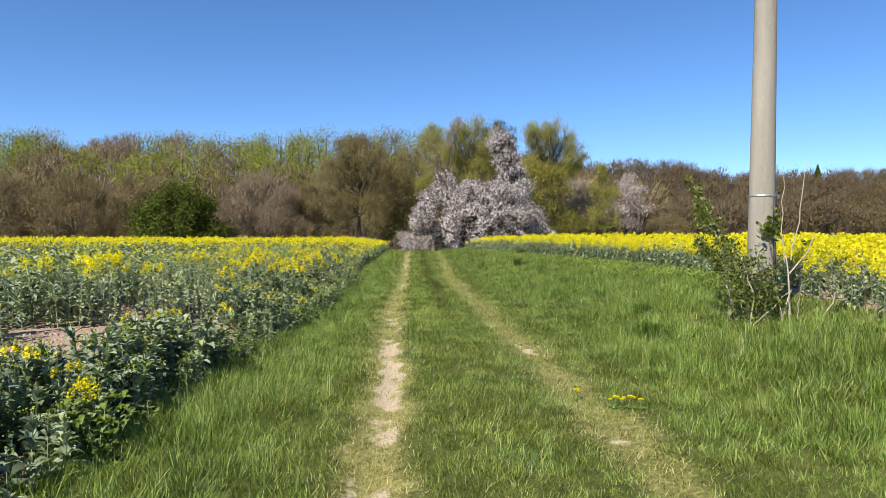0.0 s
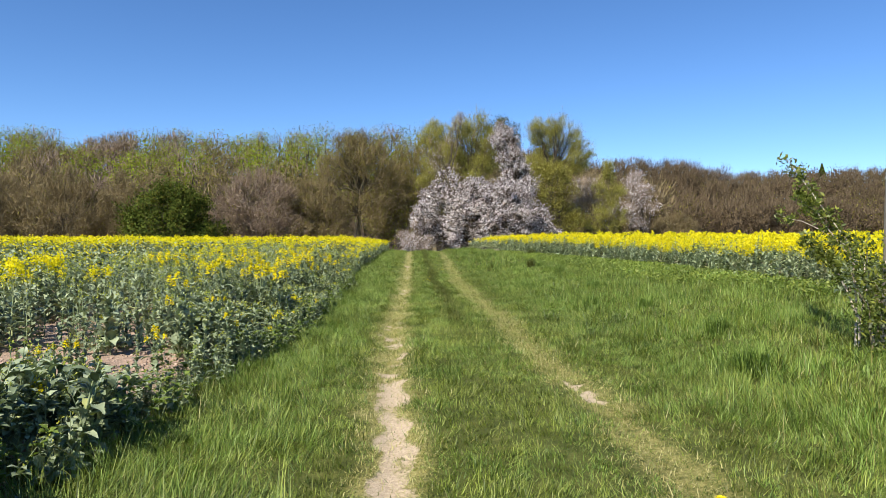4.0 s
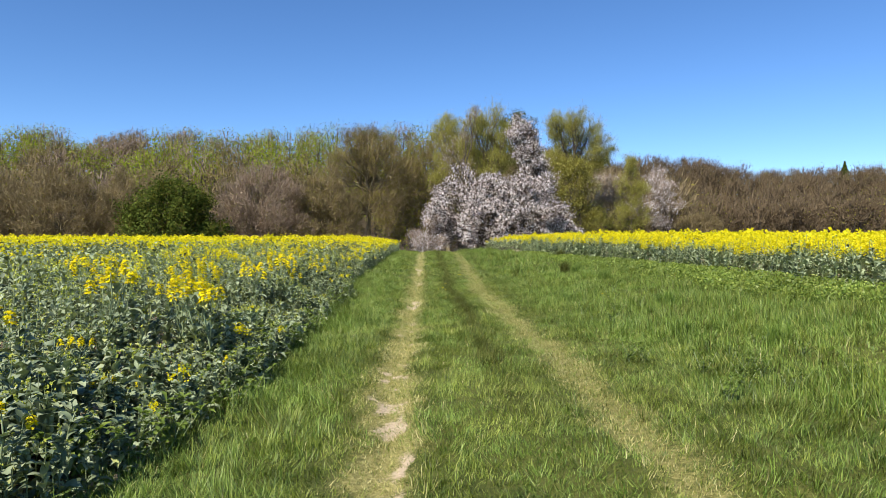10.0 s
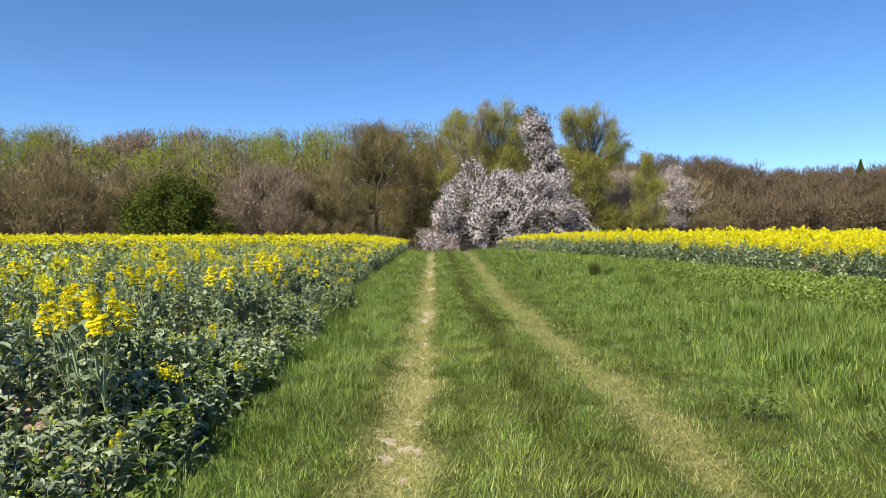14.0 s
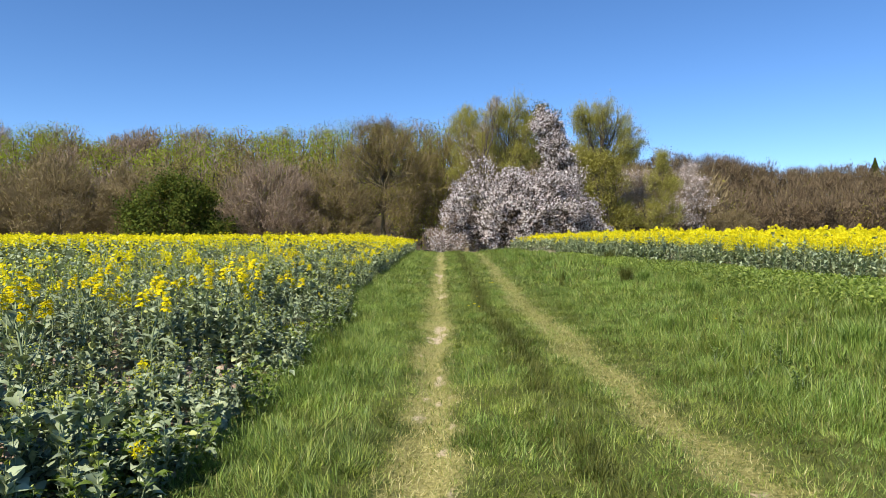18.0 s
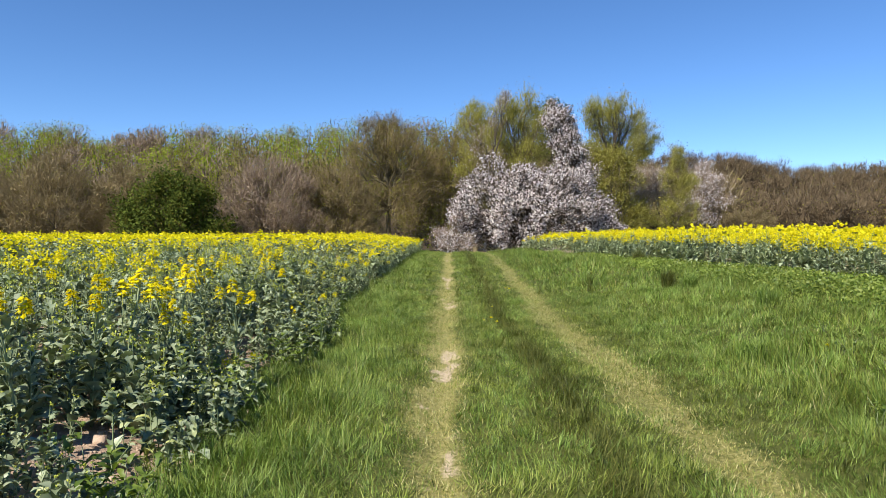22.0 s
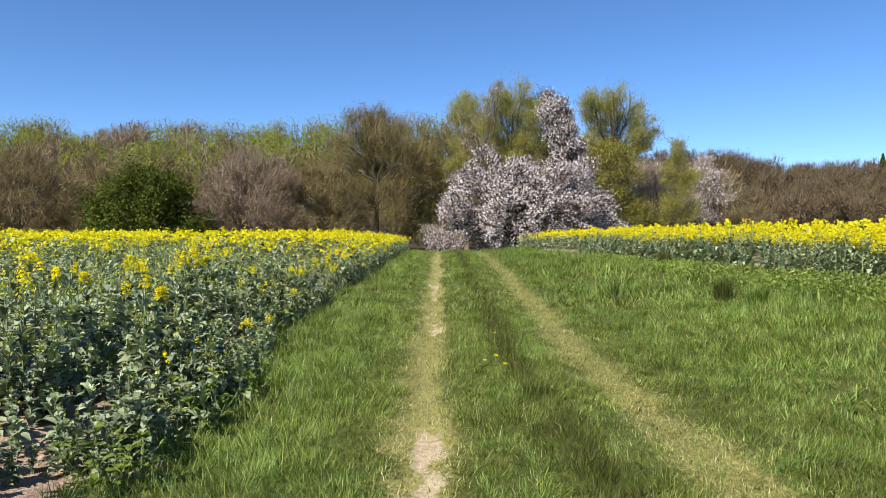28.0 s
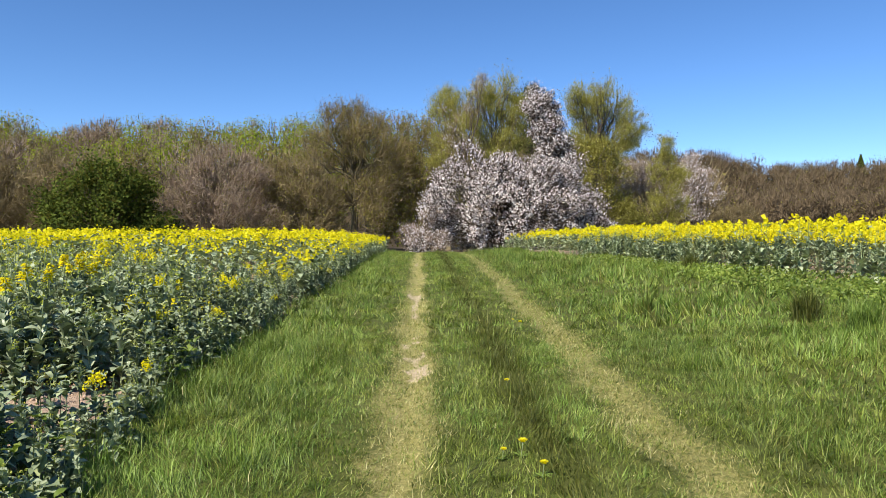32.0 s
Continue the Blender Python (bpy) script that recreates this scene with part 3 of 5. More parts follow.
def tree(name, label, category, x, y, lobes, twig, leaf, bark, seed, fork=0.25, stems=1, thick=0.25, boughs=7, shoots=6, twigs=9, leaves=10, leaf_size=0.24, twig_size=(0.9, 0.05), clump=0.4, hang=0.0, fan=0.3, group="", aspect=0.62, haze=0):
    """A tree or shrub grown outwards: stems, limbs into its sub-crowns, boughs, shoots, and clumps of twigs and leaves at their ends."""
    rng = np.random.default_rng(seed)
    root = new(name)
    root.location = (x, y, float(land(x, y)))
    tagged(root, label, category, group)
    L = np.asarray(lobes, float)
    height = (L[:, 2] + L[:, 3]).max()
    head = L[np.argmax(L[:, 2])]
    middle = np.array([L[:, 0].mean(), L[:, 1].mean(), height * 0.45])
    lines = []
    for s in range(stems):
        bag = Bag()
        a = s * 2.4
        foot = np.array([math.cos(a), math.sin(a), 0]) * (0.0 if stems == 1 else 0.16 * height * rng.uniform(0.3, 1.0))
        end = head[:3] if stems == 1 else L[rng.integers(len(L)), :3]
        knee = foot * 0.5 + np.array([middle[0] * 0.7, middle[1] * 0.7, height * fork])
        line = np.concatenate([bent(foot - np.array([0, 0, 0.3]), knee, 0.0, rng, 4, 0.03)[:-1], bent(knee, end, 0.0, rng, 6, 0.035)])
        rad = np.linspace(1, 0.18, len(line)) * thick * (1 if stems == 1 else 0.55)
        rad[0] *= 1.4
        tube(bag, line, rad, 7)
        lines.append(line)
        part("trunk" if stems == 1 else "stem", bag, bark, root, smooth_faces=True)
    ends, outs = [], []
    crown = Bag()
    for i, (lx, ly, lz, lr, lf) in enumerate(L):
        bag = Bag()
        c = np.array([lx, ly, lz])
        line = lines[i % stems]
        start = line[min(len(line) - 3, int(np.searchsorted(line[:, 2], max(height * fork * 0.8, lz * 0.55))))]
        if stems > 1:
            start = line[int(rng.integers(1, 4))]
        limb = bent(start, c, 0.06 * np.linalg.norm(c - start), rng, 7, 0.045)
        tube(bag, limb, np.linspace(0.40, 0.14, 7) * thick * (0.6 + 0.4 * lr / L[:, 3].max()), 5)
        d = unit(rand_dirs(boughs, rng) + unit(c - middle) * 0.5 + np.array([0, 0, 0.25]))
        tip = c + d * (lr * rng.uniform(0.5, 0.95, boughs))[:, None] * np.array([1, 1, lf])
        for k in range(boughs):
            s0 = limb[int(rng.integers(3, 7))]
            b = bent(s0, tip[k], 0.05 * lr, rng, 5, 0.06)
            tube(bag, b, np.linspace(0.15, 0.06, 5) * thick * 0.8, 3, cap=False)
            u = rng.uniform(0.35, 1.0, shoots)
            q = np.stack([np.interp(u, np.linspace(0, 1, 5), b[:, j]) for j in range(3)], 1)
            o = unit(rand_dirs(shoots, rng) + unit(tip[k] - c) * 0.8 + np.array([0, 0, 0.2]))
            e = q + o * (lr * rng.uniform(0.18, 0.5, shoots))[:, None]
            ribbons(crown, q, e, np.full(shoots, 0.06 + 0.02 * (hang == 0)), rng, 0)
            ends.append(e)
            outs.append(unit(e - c + unit(e - middle) * lr * 0.5))
        part("limb", bag, bark, root)
    e, o = np.concatenate(ends), np.concatenate(outs)
    e[:, 2] = np.maximum(e[:, 2], 0.25)
    if twigs:
        k = np.repeat(np.arange(len(e)), twigs)
        away = unit(e[k] * np.array([1, 1, 0.8]) + np.array([0, 0, 0.2 * height]))
        d = unit(o[k] * (1 - fan) + away * fan * 1.6 + rand_dirs(len(k), rng) * 0.6 + np.array([0, 0, 0.25 - hang]))
        p = e[k] + rng.normal(size=(len(k), 3)) * clump * 0.45
        ln = twig_size[0] * rng.uniform(0.4, 1.3, len(k))
        ribbons(crown, p - d * (ln * 0.4)[:, None], p + d * (ln * 0.6)[:, None], twig_size[1] * rng.uniform(0.6, 1.4, len(k)), rng, 0)
    if haze:
        k = np.repeat(np.arange(len(e)), haze)
        sprays(crown, e[k] + rng.normal(size=(len(k), 3)) * clump * 0.8, unit(o[k] + unit(e[k]) * 0.4), 0.5, rng, 0, 0.5, 0.11)
    if leaves:
        k = np.repeat(np.arange(len(e)), leaves)
        p = e[k] + rng.normal(size=(len(k), 3)) * np.array([1, 1, 0.85 + hang]) * clump * rng.uniform(0.5, 1.1, len(e))[k][:, None]
        p[:, 2] = np.maximum(p[:, 2] - 0.4 * hang, 0.15)
        sprays(crown, p, unit(o[k] + np.array([0, 0, 0.35])), leaf_size, rng, 1, 0.7, aspect)
    part("crown", crown, [twig, leaf], root)
    return root


def woods():
    g = "hedgerow at the end of the lane"
    r = np.random.default_rng(77)
    brown = "leafless brown shrub thicket behind the flowering crop"
    bare = dict(fork=0.12, stems=7, thick=0.24, boughs=8, shoots=7, twigs=13, leaves=2, leaf_size=0.18, twig_size=(1.0, 0.050), clump=0.55, fan=0.65, group=g, haze=9)
    for i, (sx, sy, h, w) in enumerate(((-64, 94, 11.4, 17), (-54, 91, 11.0, 17), (-44.5, 93, 11.2, 17), (-35.5, 95, 11.6, 16))):
        tree("shrub", brown, "shrub", sx, sy, dome_lobes(h, w, r, 22), TWIG, OLIVE, LITBARK, 1 + i, **bare)
    tree("shrub", "dense dark green rounded bush among bare shrubs", "bush", -28.6, 87, dome_lobes(9.4, 14.5, r, 40), OLIVE, EVERGREEN, BARK, 5, 0.1, 5, 0.2, 6, 6, 2, 13, 0.30, clump=0.55, group=g)
    tree("shrub", "greyish pink leafless shrub beside the green bush", "shrub", -19.6, 93, dome_lobes(11.4, 16, r, 24), GREYTWIG, OLIVE, LITBARK, 6, **bare)
    tree("shrub", "olive brown shrub with opening buds", "shrub", -12.6, 95, dome_lobes(10.8, 14, r, 22), TWIG, OLIVE, LITBARK, 7, **{**bare, "leaves": 7})
    tree("tree", "wide brown tree with small opening leaves", "tree", -6.9, 104, deep(((-9.5, 15.1, 1.5), (-7.0, 15.8, 1.6), (-4.6, 15.1, 1.5), (-11.0, 12.9, 1.7), (-8.2, 13.1, 1.8), (-5.5, 13.1, 1.8), (-2.9, 12.7, 1.7), (-12.0, 10.1, 1.8), (-8.8, 10.1, 2.0), (-5.2, 10.1, 2.0), (-2.2, 10.1, 1.9), (-11.6, 7.7, 1.9), (-8.0, 7.3, 1.9), (-5.0, 7.3, 1.9), (-2.3, 7.7, 1.9), (-10.0, 4.3, 1.9), (-4.0, 4.3, 1.9)), -6.9, 9, r, 3, 1.15), TWIG, OLIVE, LITBARK, 8, 0.30, 1, 0.40, 7, 6, 7, 6, 0.2, (1.1, 0.045), 0.7, 0.0, 0.5, g, haze=3)
    tree("tree", "olive brown tree behind the lane's end", "tree", 1.2, 108, dome_lobes(17.6, 14.5, r, 28, 1.0, 1.1), TWIG, OLIVE, LITBARK, 9, 0.25, 2, 0.36, 7, 6, 7, 9, 0.22, clump=0.6, group=g, haze=4)
    willow = dict(stems=1, thick=0.30, boughs=7, shoots=6, twigs=5, leaves=14, leaf_size=0.17, twig_size=(1.0, 0.035), clump=0.54, hang=0.08, fan=0.45, group=g, aspect=0.5)
    tree("tree", "slender willow with thin yellowish leaves", "willow", 4.2, 101, deep(((4.3, 17.6, 1.2), (2.8, 16.4, 1.2), (4.9, 15.8, 1.4), (5.8, 14.2, 1.4), (3.6, 13.8, 1.5), (4.8, 11.8, 1.6), (3.4, 10.0, 1.8), (5.2, 8.0, 2.0)), 4.2, 5, r), WILLOW, WILLOW, LITBARK, 10, 0.3, **{**willow, "leaves": 12})
    tree("tree", "tall yellow green willow behind white blossom", "willow", 9.2, 97, deep(((8.1, 17.4, 1.4), (9.5, 16.8, 1.6), (7.5, 15.0, 1.7), (10.1, 14.6, 2.2), (11.5, 13.1, 1.9), (8.6, 12.3, 2.0), (6.6, 13.4, 1.4), (10.6, 11.4, 1.8), (7.2, 10.8, 1.5), (11.6, 15.8, 1.1), (9.0, 9.5, 1.9)), 9.2, 6, r), WILLOW, WILLOW, LITBARK, 11, 0.35, **willow)
    tree("tree", "dark olive treetop behind the willows", "tree", 15.0, 107, deep(((14.6, 19.0, 1.3), (16.4, 18.5, 1.2), (13.5, 18.6, 0.9), (15.2, 17.0, 1.6), (15.2, 15.0, 1.9), (15.0, 12.6, 2.0)), 15.0, 3, r), TWIG, EVERGREEN, BARK, 12, 0.4, 1, 0.25, 6, 6, 3, 9, 0.22, group=g)
    flower = dict(boughs=7, shoots=8, twigs=6, leaves=11, leaf_size=0.15, twig_size=(0.7, 0.05), clump=0.24, group=g, aspect=0.8)
    tree("tree", "narrow tree covered in white blossom, leaning", "tree", 14.2, 89, deep(((12.5, 15.2, 1.0), (12.2, 14.2, 0.9), (13.2, 13.6, 1.1), (13.7, 12.2, 1.2), (12.8, 11.8, 1.0), (13.6, 10.6, 1.2), (14.6, 11.4, 1.0), (14.9, 10.0, 1.2), (13.0, 9.2, 1.3), (14.3, 9.2, 1.2), (11.7, 14.4, 0.6), (13.6, 7.6, 1.4), (15.4, 8.4, 1.2), (14.6, 7.6, 1.3)), 14.2, 4, r, 2, 1.0), BARKTWIG, BLOSSOM, BARK, 13, 0.2, 1, 0.2, **{**flower, "leaves": 8, "clump": 0.36})
    tree("shrub", "broad shrub covered in white blossom", "shrub", 8.6, 84, deep(((1.8, 4.6, 1.3), (2.7, 6.2, 1.3), (4.4, 7.5, 1.2), (6.5, 6.8, 1.5), (8.6, 7.1, 1.5), (10.7, 7.0, 1.5), (12.8, 6.8, 1.4), (14.5, 6.7, 1.3), (15.4, 5.0, 1.3), (7.6, 7.4, 1.4), (7.4, 5.8, 1.7), (9.6, 6.0, 1.7), (5.5, 4.5, 1.7), (8.3, 4.5, 1.8), (11.2, 4.5, 1.8), (13.2, 4.1, 1.6), (3.9, 2.7, 1.5), (6.2, 2.4, 1.7), (9.8, 2.5, 1.8), (12.6, 2.8, 1.5), (2.2, 2.9, 1.2), (5.6, 1.2, 1.1), (7.4, 1.0, 1.4), (9.0, 1.0, 1.5), (11.2, 1.1, 1.5)), 8.6, 7, r), BARKTWIG, BLOSSOM, BARK, 14, 0.1, 8, 0.2, **flower)
    tree("tree", "thin tree with scattered pinkish blossom beside the willow", "tree", 5.0, 93, deep(((4.2, 13.2, 1.2), (3.7, 12.0, 1.2), (5.2, 11.4, 1.3), (5.6, 14.6, 1.0), (6.3, 16.6, 0.9), (6.9, 17.8, 0.7), (4.6, 9.8, 1.4), (6.0, 9.4, 1.3)), 5.0, 3, r, 2), TWIG, BLOSSOM, BARK, 24, 0.3, 1, 0.14, 5, 5, 4, 3, 0.12, (0.7, 0.035), 0.4, group=g)
    tree("shrub", "low shrub of dull pink blossom at the lane's end", "shrub", 0.9, 83, deep(((0.5, 1.7, 1.0), (1.1, 2.6, 0.9), (0.4, 0.9, 0.9), (1.5, 1.2, 1.0)), 0.9, 2, r), GREYTWIG, BLOSSOM, BARK, 15, 0.1, 3, 0.1, 6, 6, 7, 7, 0.16, (0.6, 0.04), 0.3, group=g)
    tree("shrub", "small white blossoming shrub beside the larger one", "shrub", 16.4, 85, deep(((16.3, 3.2, 1.2), (17.2, 2.6, 1.0), (15.6, 2.6, 1.2), (18.1, 2.2, 0.7), (16.6, 1.4, 1.2)), 16.4, 2.5, r), BARKTWIG, BLOSSOM, BARK, 16, 0.1, 4, 0.1, **flower)
    tree("tree", "open willow with visible limbs and pale leaves", "willow", 21.3, 102, deep(((19.0, 18.2, 1.1), (19.2, 16.6, 1.3), (22.1, 17.4, 1.4), (24.3, 16.8, 1.7), (25.7, 15.2, 1.4), (23.3, 15.0, 1.7), (24.8, 13.6, 1.1), (19.3, 13.0, 1.4), (19.9, 11.8, 1.3), (21.2, 18.4, 0.9), (18.4, 11.0, 1.4), (20.4, 14.6, 1.3), (22.5, 13.2, 1.2), (21.6, 11.6, 1.3), (24.6, 12.0, 0.9), (26.6, 13.8, 0.8)), 21.3, 6, r), WILLOW, WILLOW, BARK, 17, 0.50, **{**willow, "leaves": 11})
    tree("shrub", "yellow green sallow thicket under the willow", "shrub", 21.3, 97, deep(((20.4, 9.6, 1.7), (22.2, 8.4, 1.9), (21.0, 6.8, 2.0), (22.8, 5.6, 1.8), (19.3, 11.2, 1.3), (23.9, 4.0, 1.6), (18.2, 8.0, 1.5), (19.4, 5.0, 1.9), (21.6, 3.2, 2.0), (17.6, 5.6, 1.5)), 21.3, 4, r), OLIVE, WILLOW, BARK, 18, 0.15, 4, 0.2, 7, 6, 5, 7, 0.22, clump=0.5, hang=0.05, group=g)
    tree("tree", "slim yellow green tree at the wood's edge", "tree", 29.6, 100, deep(((29.1, 12.6, 0.7), (29.3, 11.0, 0.9), (29.9, 8.9, 1.2), (29.6, 6.3, 1.4), (30.9, 8.2, 1.0), (28.5, 8.8, 0.9), (28.2, 5.2, 1.3), (31.0, 5.0, 1.3), (29.6, 3.4, 1.4), (27.0, 4.0, 1.3)), 29.6, 3, r), WILLOW, WILLOW, LITBARK, 19, 0.2, 1, 0.16, 6, 6, 5, 4, 0.18, (0.8, 0.035), 0.42, 0.1, group=g)
    tree("tree", "small tree with thin grey pink blossom", "tree", 29.6, 110, deep(((28.8, 10.6, 1.4), (30.5, 9.9, 1.5), (28.0, 8.8, 1.4), (30.4, 7.4, 1.6), (32.6, 8.0, 1.5), (33.6, 6.0, 1.4), (27.2, 6.4, 1.5)), 29.6, 4, r), GREYTWIG, BLOSSOM, BARK, 20, 0.2, 2, 0.18, 6, 6, 7, 4, 0.17, (0.8, 0.04), 0.4, group=g)
    tree("tree", "small tree with thin grey pink blossom", "tree", 38.2, 113, deep(((38.0, 11.4, 1.3), (37.2, 10.0, 1.4), (39.0, 9.6, 1.5), (38.0, 8.0, 1.7), (39.6, 7.0, 1.5), (37.0, 6.4, 1.5), (38.6, 4.6, 1.6)), 38.2, 4, r), GREYTWIG, BLOSSOM, BARK, 21, 0.2, 2, 0.18, 6, 6, 6, 6, 0.18, (0.8, 0.04), 0.4, group=g)
    tree("shrub", "brown undergrowth along the wood's edge", "shrub", 46.5, 118, dome_lobes(6.5, 13, r, 14), TWIG, OLIVE, LITBARK, 22, **bare)
    tree("shrub", "brown undergrowth along the wood's edge", "shrub", 34.0, 116, dome_lobes(6.0, 11, r, 12), TWIG, OLIVE, LITBARK, 23, **bare)


BARKTWIG = leafy("dark_blossom_twig", [(0.0, (0.055, 0.040, 0.032)), (1.0, (0.13, 0.10, 0.08))], 0.8, 0.0, spec=0.1)
woods()


def far_trees(bag, spots, rng, green, low, tall, roll):
    """Distant woodland trees piled into one mesh: stems, upright twig sprays over sub-crowns, and leaves."""
    for x, y in spots:
        h = rng.uniform(*tall) + roll * (float(grain(x, y, 30, 55)) - 0.5) + 3.4 * float(smooth(-120, -88, x) * smooth(10, -2, x))
        w = rng.uniform(14, 19)
        base = np.array([x, y, float(land(x, y))])
        lobes = [(a, b, h * low + c * (1 - low), rad * 1.45, f) for a, b, c, rad, f in dome_lobes(h, w, rng, 14)]
        for k in range(3):
            foot = np.array([rng.uniform(-2, 2) * k, rng.uniform(-1, 1) * k, -0.5])
            tube(bag, base + bent(foot, np.array(lobes[-1 - k][:3]), 0, rng, 4, 0.02), np.linspace(0.34, 0.06, 4), 4, 0, False)
        g = green(x, y, rng)
        tone = 1 if g[0] < 0.75 else 2
        n = int(1150 * g[1])
        fresh = int(1.35 * n)
        p, d = crown_points(1250 - n, lobes, rng, 0.4)
        t = unit(d + rand_dirs(len(p), rng) * 0.4 + np.array([0, 0, 0.45]))
        ribbons(bag, base + p - t * 1.8, base + p + t * 0.1, rng.uniform(0.2, 0.34, len(p)), rng, tone)
        p, d = crown_points(int(520 * (1.15 - g[1])), lobes, rng, 0.88)
        sprays(bag, base + p, d, 0.5, rng, tone, 0.35, 0.5)
        if n:
            p, d = crown_points(fresh, [(a, b, c, 0.97 * rad, f) for a, b, c, rad, f in lobes], rng, 0.72)
            sprays(bag, base + p, d, 0.52, rng, g[2], 0.4, 0.7)


def far_woods():
    rng = np.random.default_rng(41)
    mats = [BARK, TWIG, GREYTWIG, OLIVE, SPRING, EVERGREEN]

    def left_green(x, y, r):
        tone = r.uniform()
        if x > 12:
            return tone * 0.7, 0.08, 3
        mix = r.uniform()
        if -140 < x < -117 and y > 190 or -92 < x < 4 and y > 175 and mix < 0.84 or mix < 0.05:
            return tone, r.uniform(0.65, 0.98), 4
        if (-80 < x < -4 and y > 165) and mix < 0.88 or x > -44:
            return tone, r.uniform(0.4, 0.85), 3
        return tone, r.uniform(0.02, 0.25), 3

    def right_green(x, y, r):
        return r.uniform() * 0.75, (0.25 if r.uniform() < 0.2 else 0.05), 3

    spots = []
    for row, y in enumerate((136, 154, 172, 190, 208, 226, 244, 262)):
        for x in np.arange(-215 + (row % 2) * 5, 52 if y < 200 else 70, 10.5):
            if -x < 0.66 * y + 8 and (y > 165 or x > -8):
                spots.append((x + rng.uniform(-4.0, 4.0), y + rng.uniform(-5, 5)))
    bag = Bag()
    far_trees(bag, spots, rng, left_green, 0.05, (12.8, 16.0), 7)
    tagged(new("far_woods", bag.mesh("far_woods", mats)), "hillside woodland, bare brown crowns and fresh green ones", "woodland", kind="stuff")
    spots = []
    for row, y in enumerate((198, 212, 228, 246, 266, 286, 306)):
        for x in np.arange(46 + (row % 2) * 5, 0.80 * y + 10, 8.5):
            spots.append((x + rng.uniform(-4.0, 4.0), y + rng.uniform(-5, 5)))
    bag = Bag()
    far_trees(bag, spots, rng, right_green, 0.12, (13.2, 14.8), 4)
    tagged(new("far_woods", bag.mesh("far_woods", [BARK, FARTWIG, FARTWIG, OLIVE, SPRING, EVERGREEN])), "bare brown woodland on a distant slope", "woodland", kind="stuff")


far_woods()


def conifer(x, y, height):
    rng = np.random.default_rng(61)
    root = tagged(new("conifer"), "dark conifer standing above bare woodland", "tree")
    root.location = (x, y, float(land(x, y)))
    bag = Bag()
    tube(bag, [(0, 0, -0.5), (0, 0, height * 0.5), (0, 0, height)], [0.35, 0.2, 0.04], 6)
    part("trunk", bag, BARK, root)
    u = rng.uniform(0.25, 1, 2600)
    a = rng.uniform(0, 2 * np.pi, 2600)
    r = (1 - u) * height * 0.34 * rng.uniform(0.3, 1.05, 2600)
    c = np.stack([np.cos(a) * r, np.sin(a) * r, u * height - r * 0.25], 1)
    bag = Bag()
    cards(bag, c, 0.8, rng, 0, 0.0, 0.5)
    part("crown", bag, EVERGREEN, root)


conifer(187, 296, 15.5)

# ---- oilseed rape ----
GAPS = [(-4.7, 9.9, 1.15, 1.8), (-3.95, 8.5, 0.65, 0.6), (-2.9, 9.7, 0.45, 1.1), (-3.3, 10.9, 0.45, 0.8), (-4.8, 13.4, 0.65, 0.7), (-5.7, 14.2, 0.5, 0.5), (-2.75, 14.35, 0.22, 0.3), (-2.95, 18.05, 0.25, 0.28), (-1.9, 19.3, 0.36, 0.38), (-2.7, 20.1, 0.26, 0.34), (-2.28, 22.8, 0.32, 0.6), (-2.65, 24.7, 0.3, 0.4), (-2.85, 23.8, 0.30, 0.36), (-6.1, 30.2, 0.4, 0.8), (-2.85, 28.2, 0.4, 0.5), (-3.1, 18.8, 0.22, 0.28)]


def in_gap(x, y, margin=0.0):
    out = np.zeros(np.shape(x), bool)
    for gx, gy, rx, ry in GAPS:
        out |= ((x - gx) / (rx + margin)) ** 2 + ((y - gy) / (ry + margin)) ** 2 < 1
    return out


def stunt(x, y):
    """How tall the thin crop round the bare patches grows, as a share."""
    k = smooth(5.2, 5.9, y) * smooth(11.0, 9.8, y) * smooth(-5.0, -4.2, x) * (1 - 0.95 * smooth(-3.1, -2.9, x) * smooth(9.0, 8.2, y))
    h = 1 - k * (0.52 - 0.12 * smooth(8.0, 9.5, y))
    for gx, gy, rx, ry in GAPS[6:]:
        h = h * (1 - 0.36 * np.exp(-(((x - gx - 0.3) / (0.35 + rx * 0.5)) ** 2 + ((y - gy + ry + 0.3) / 0.8) ** 2)))
        h = h * (1 - 0.2 * np.exp(-(((x - gx + rx + 0.2) / 0.4) ** 2 + ((y - gy + 0.5) / 0.6) ** 2)))
    return np.maximum(h, 0.4)


def leaf_mesh(length, width, droop, rng, lobed=True, k=6):
    """One lobed rape leaf, creased along its midrib, growing along +x."""
    t = np.linspace(0, 1, k)
    prof = np.sin(np.pi * np.clip(t, 0.03, 0.985) ** 0.75) * (0.35 + 0.65 * t)
    if lobed:
        prof = prof * (1 + 0.42 * np.cos(t * 17 + rng.uniform(0, 3)))
    prof = prof / prof.max() * width * 0.5
    ang = droop * t - droop * 0.35
    dx, dz = np.cos(ang) * length / (k - 1), -np.sin(ang) * length / (k - 1)
    cx, cz = np.concatenate([[0], np.cumsum(dx[:-1])]), np.concatenate([[0], np.cumsum(dz[:-1])])
    rows = []
    for i in range(k):
        wav = rng.normal(0, 0.11) * width
        rows += [(cx[i], -prof[i], cz[i] + prof[i] * 0.35 + wav), (cx[i], 0, cz[i]), (cx[i], prof[i], cz[i] + prof[i] * 0.35 - wav)]
    f = []
    for i in range(k - 1):
        for j in range(2):
            a = i * 3 + j
            f.append((a, a + 1, a + 4, a + 3))
    return np.array(rows), np.array(f)


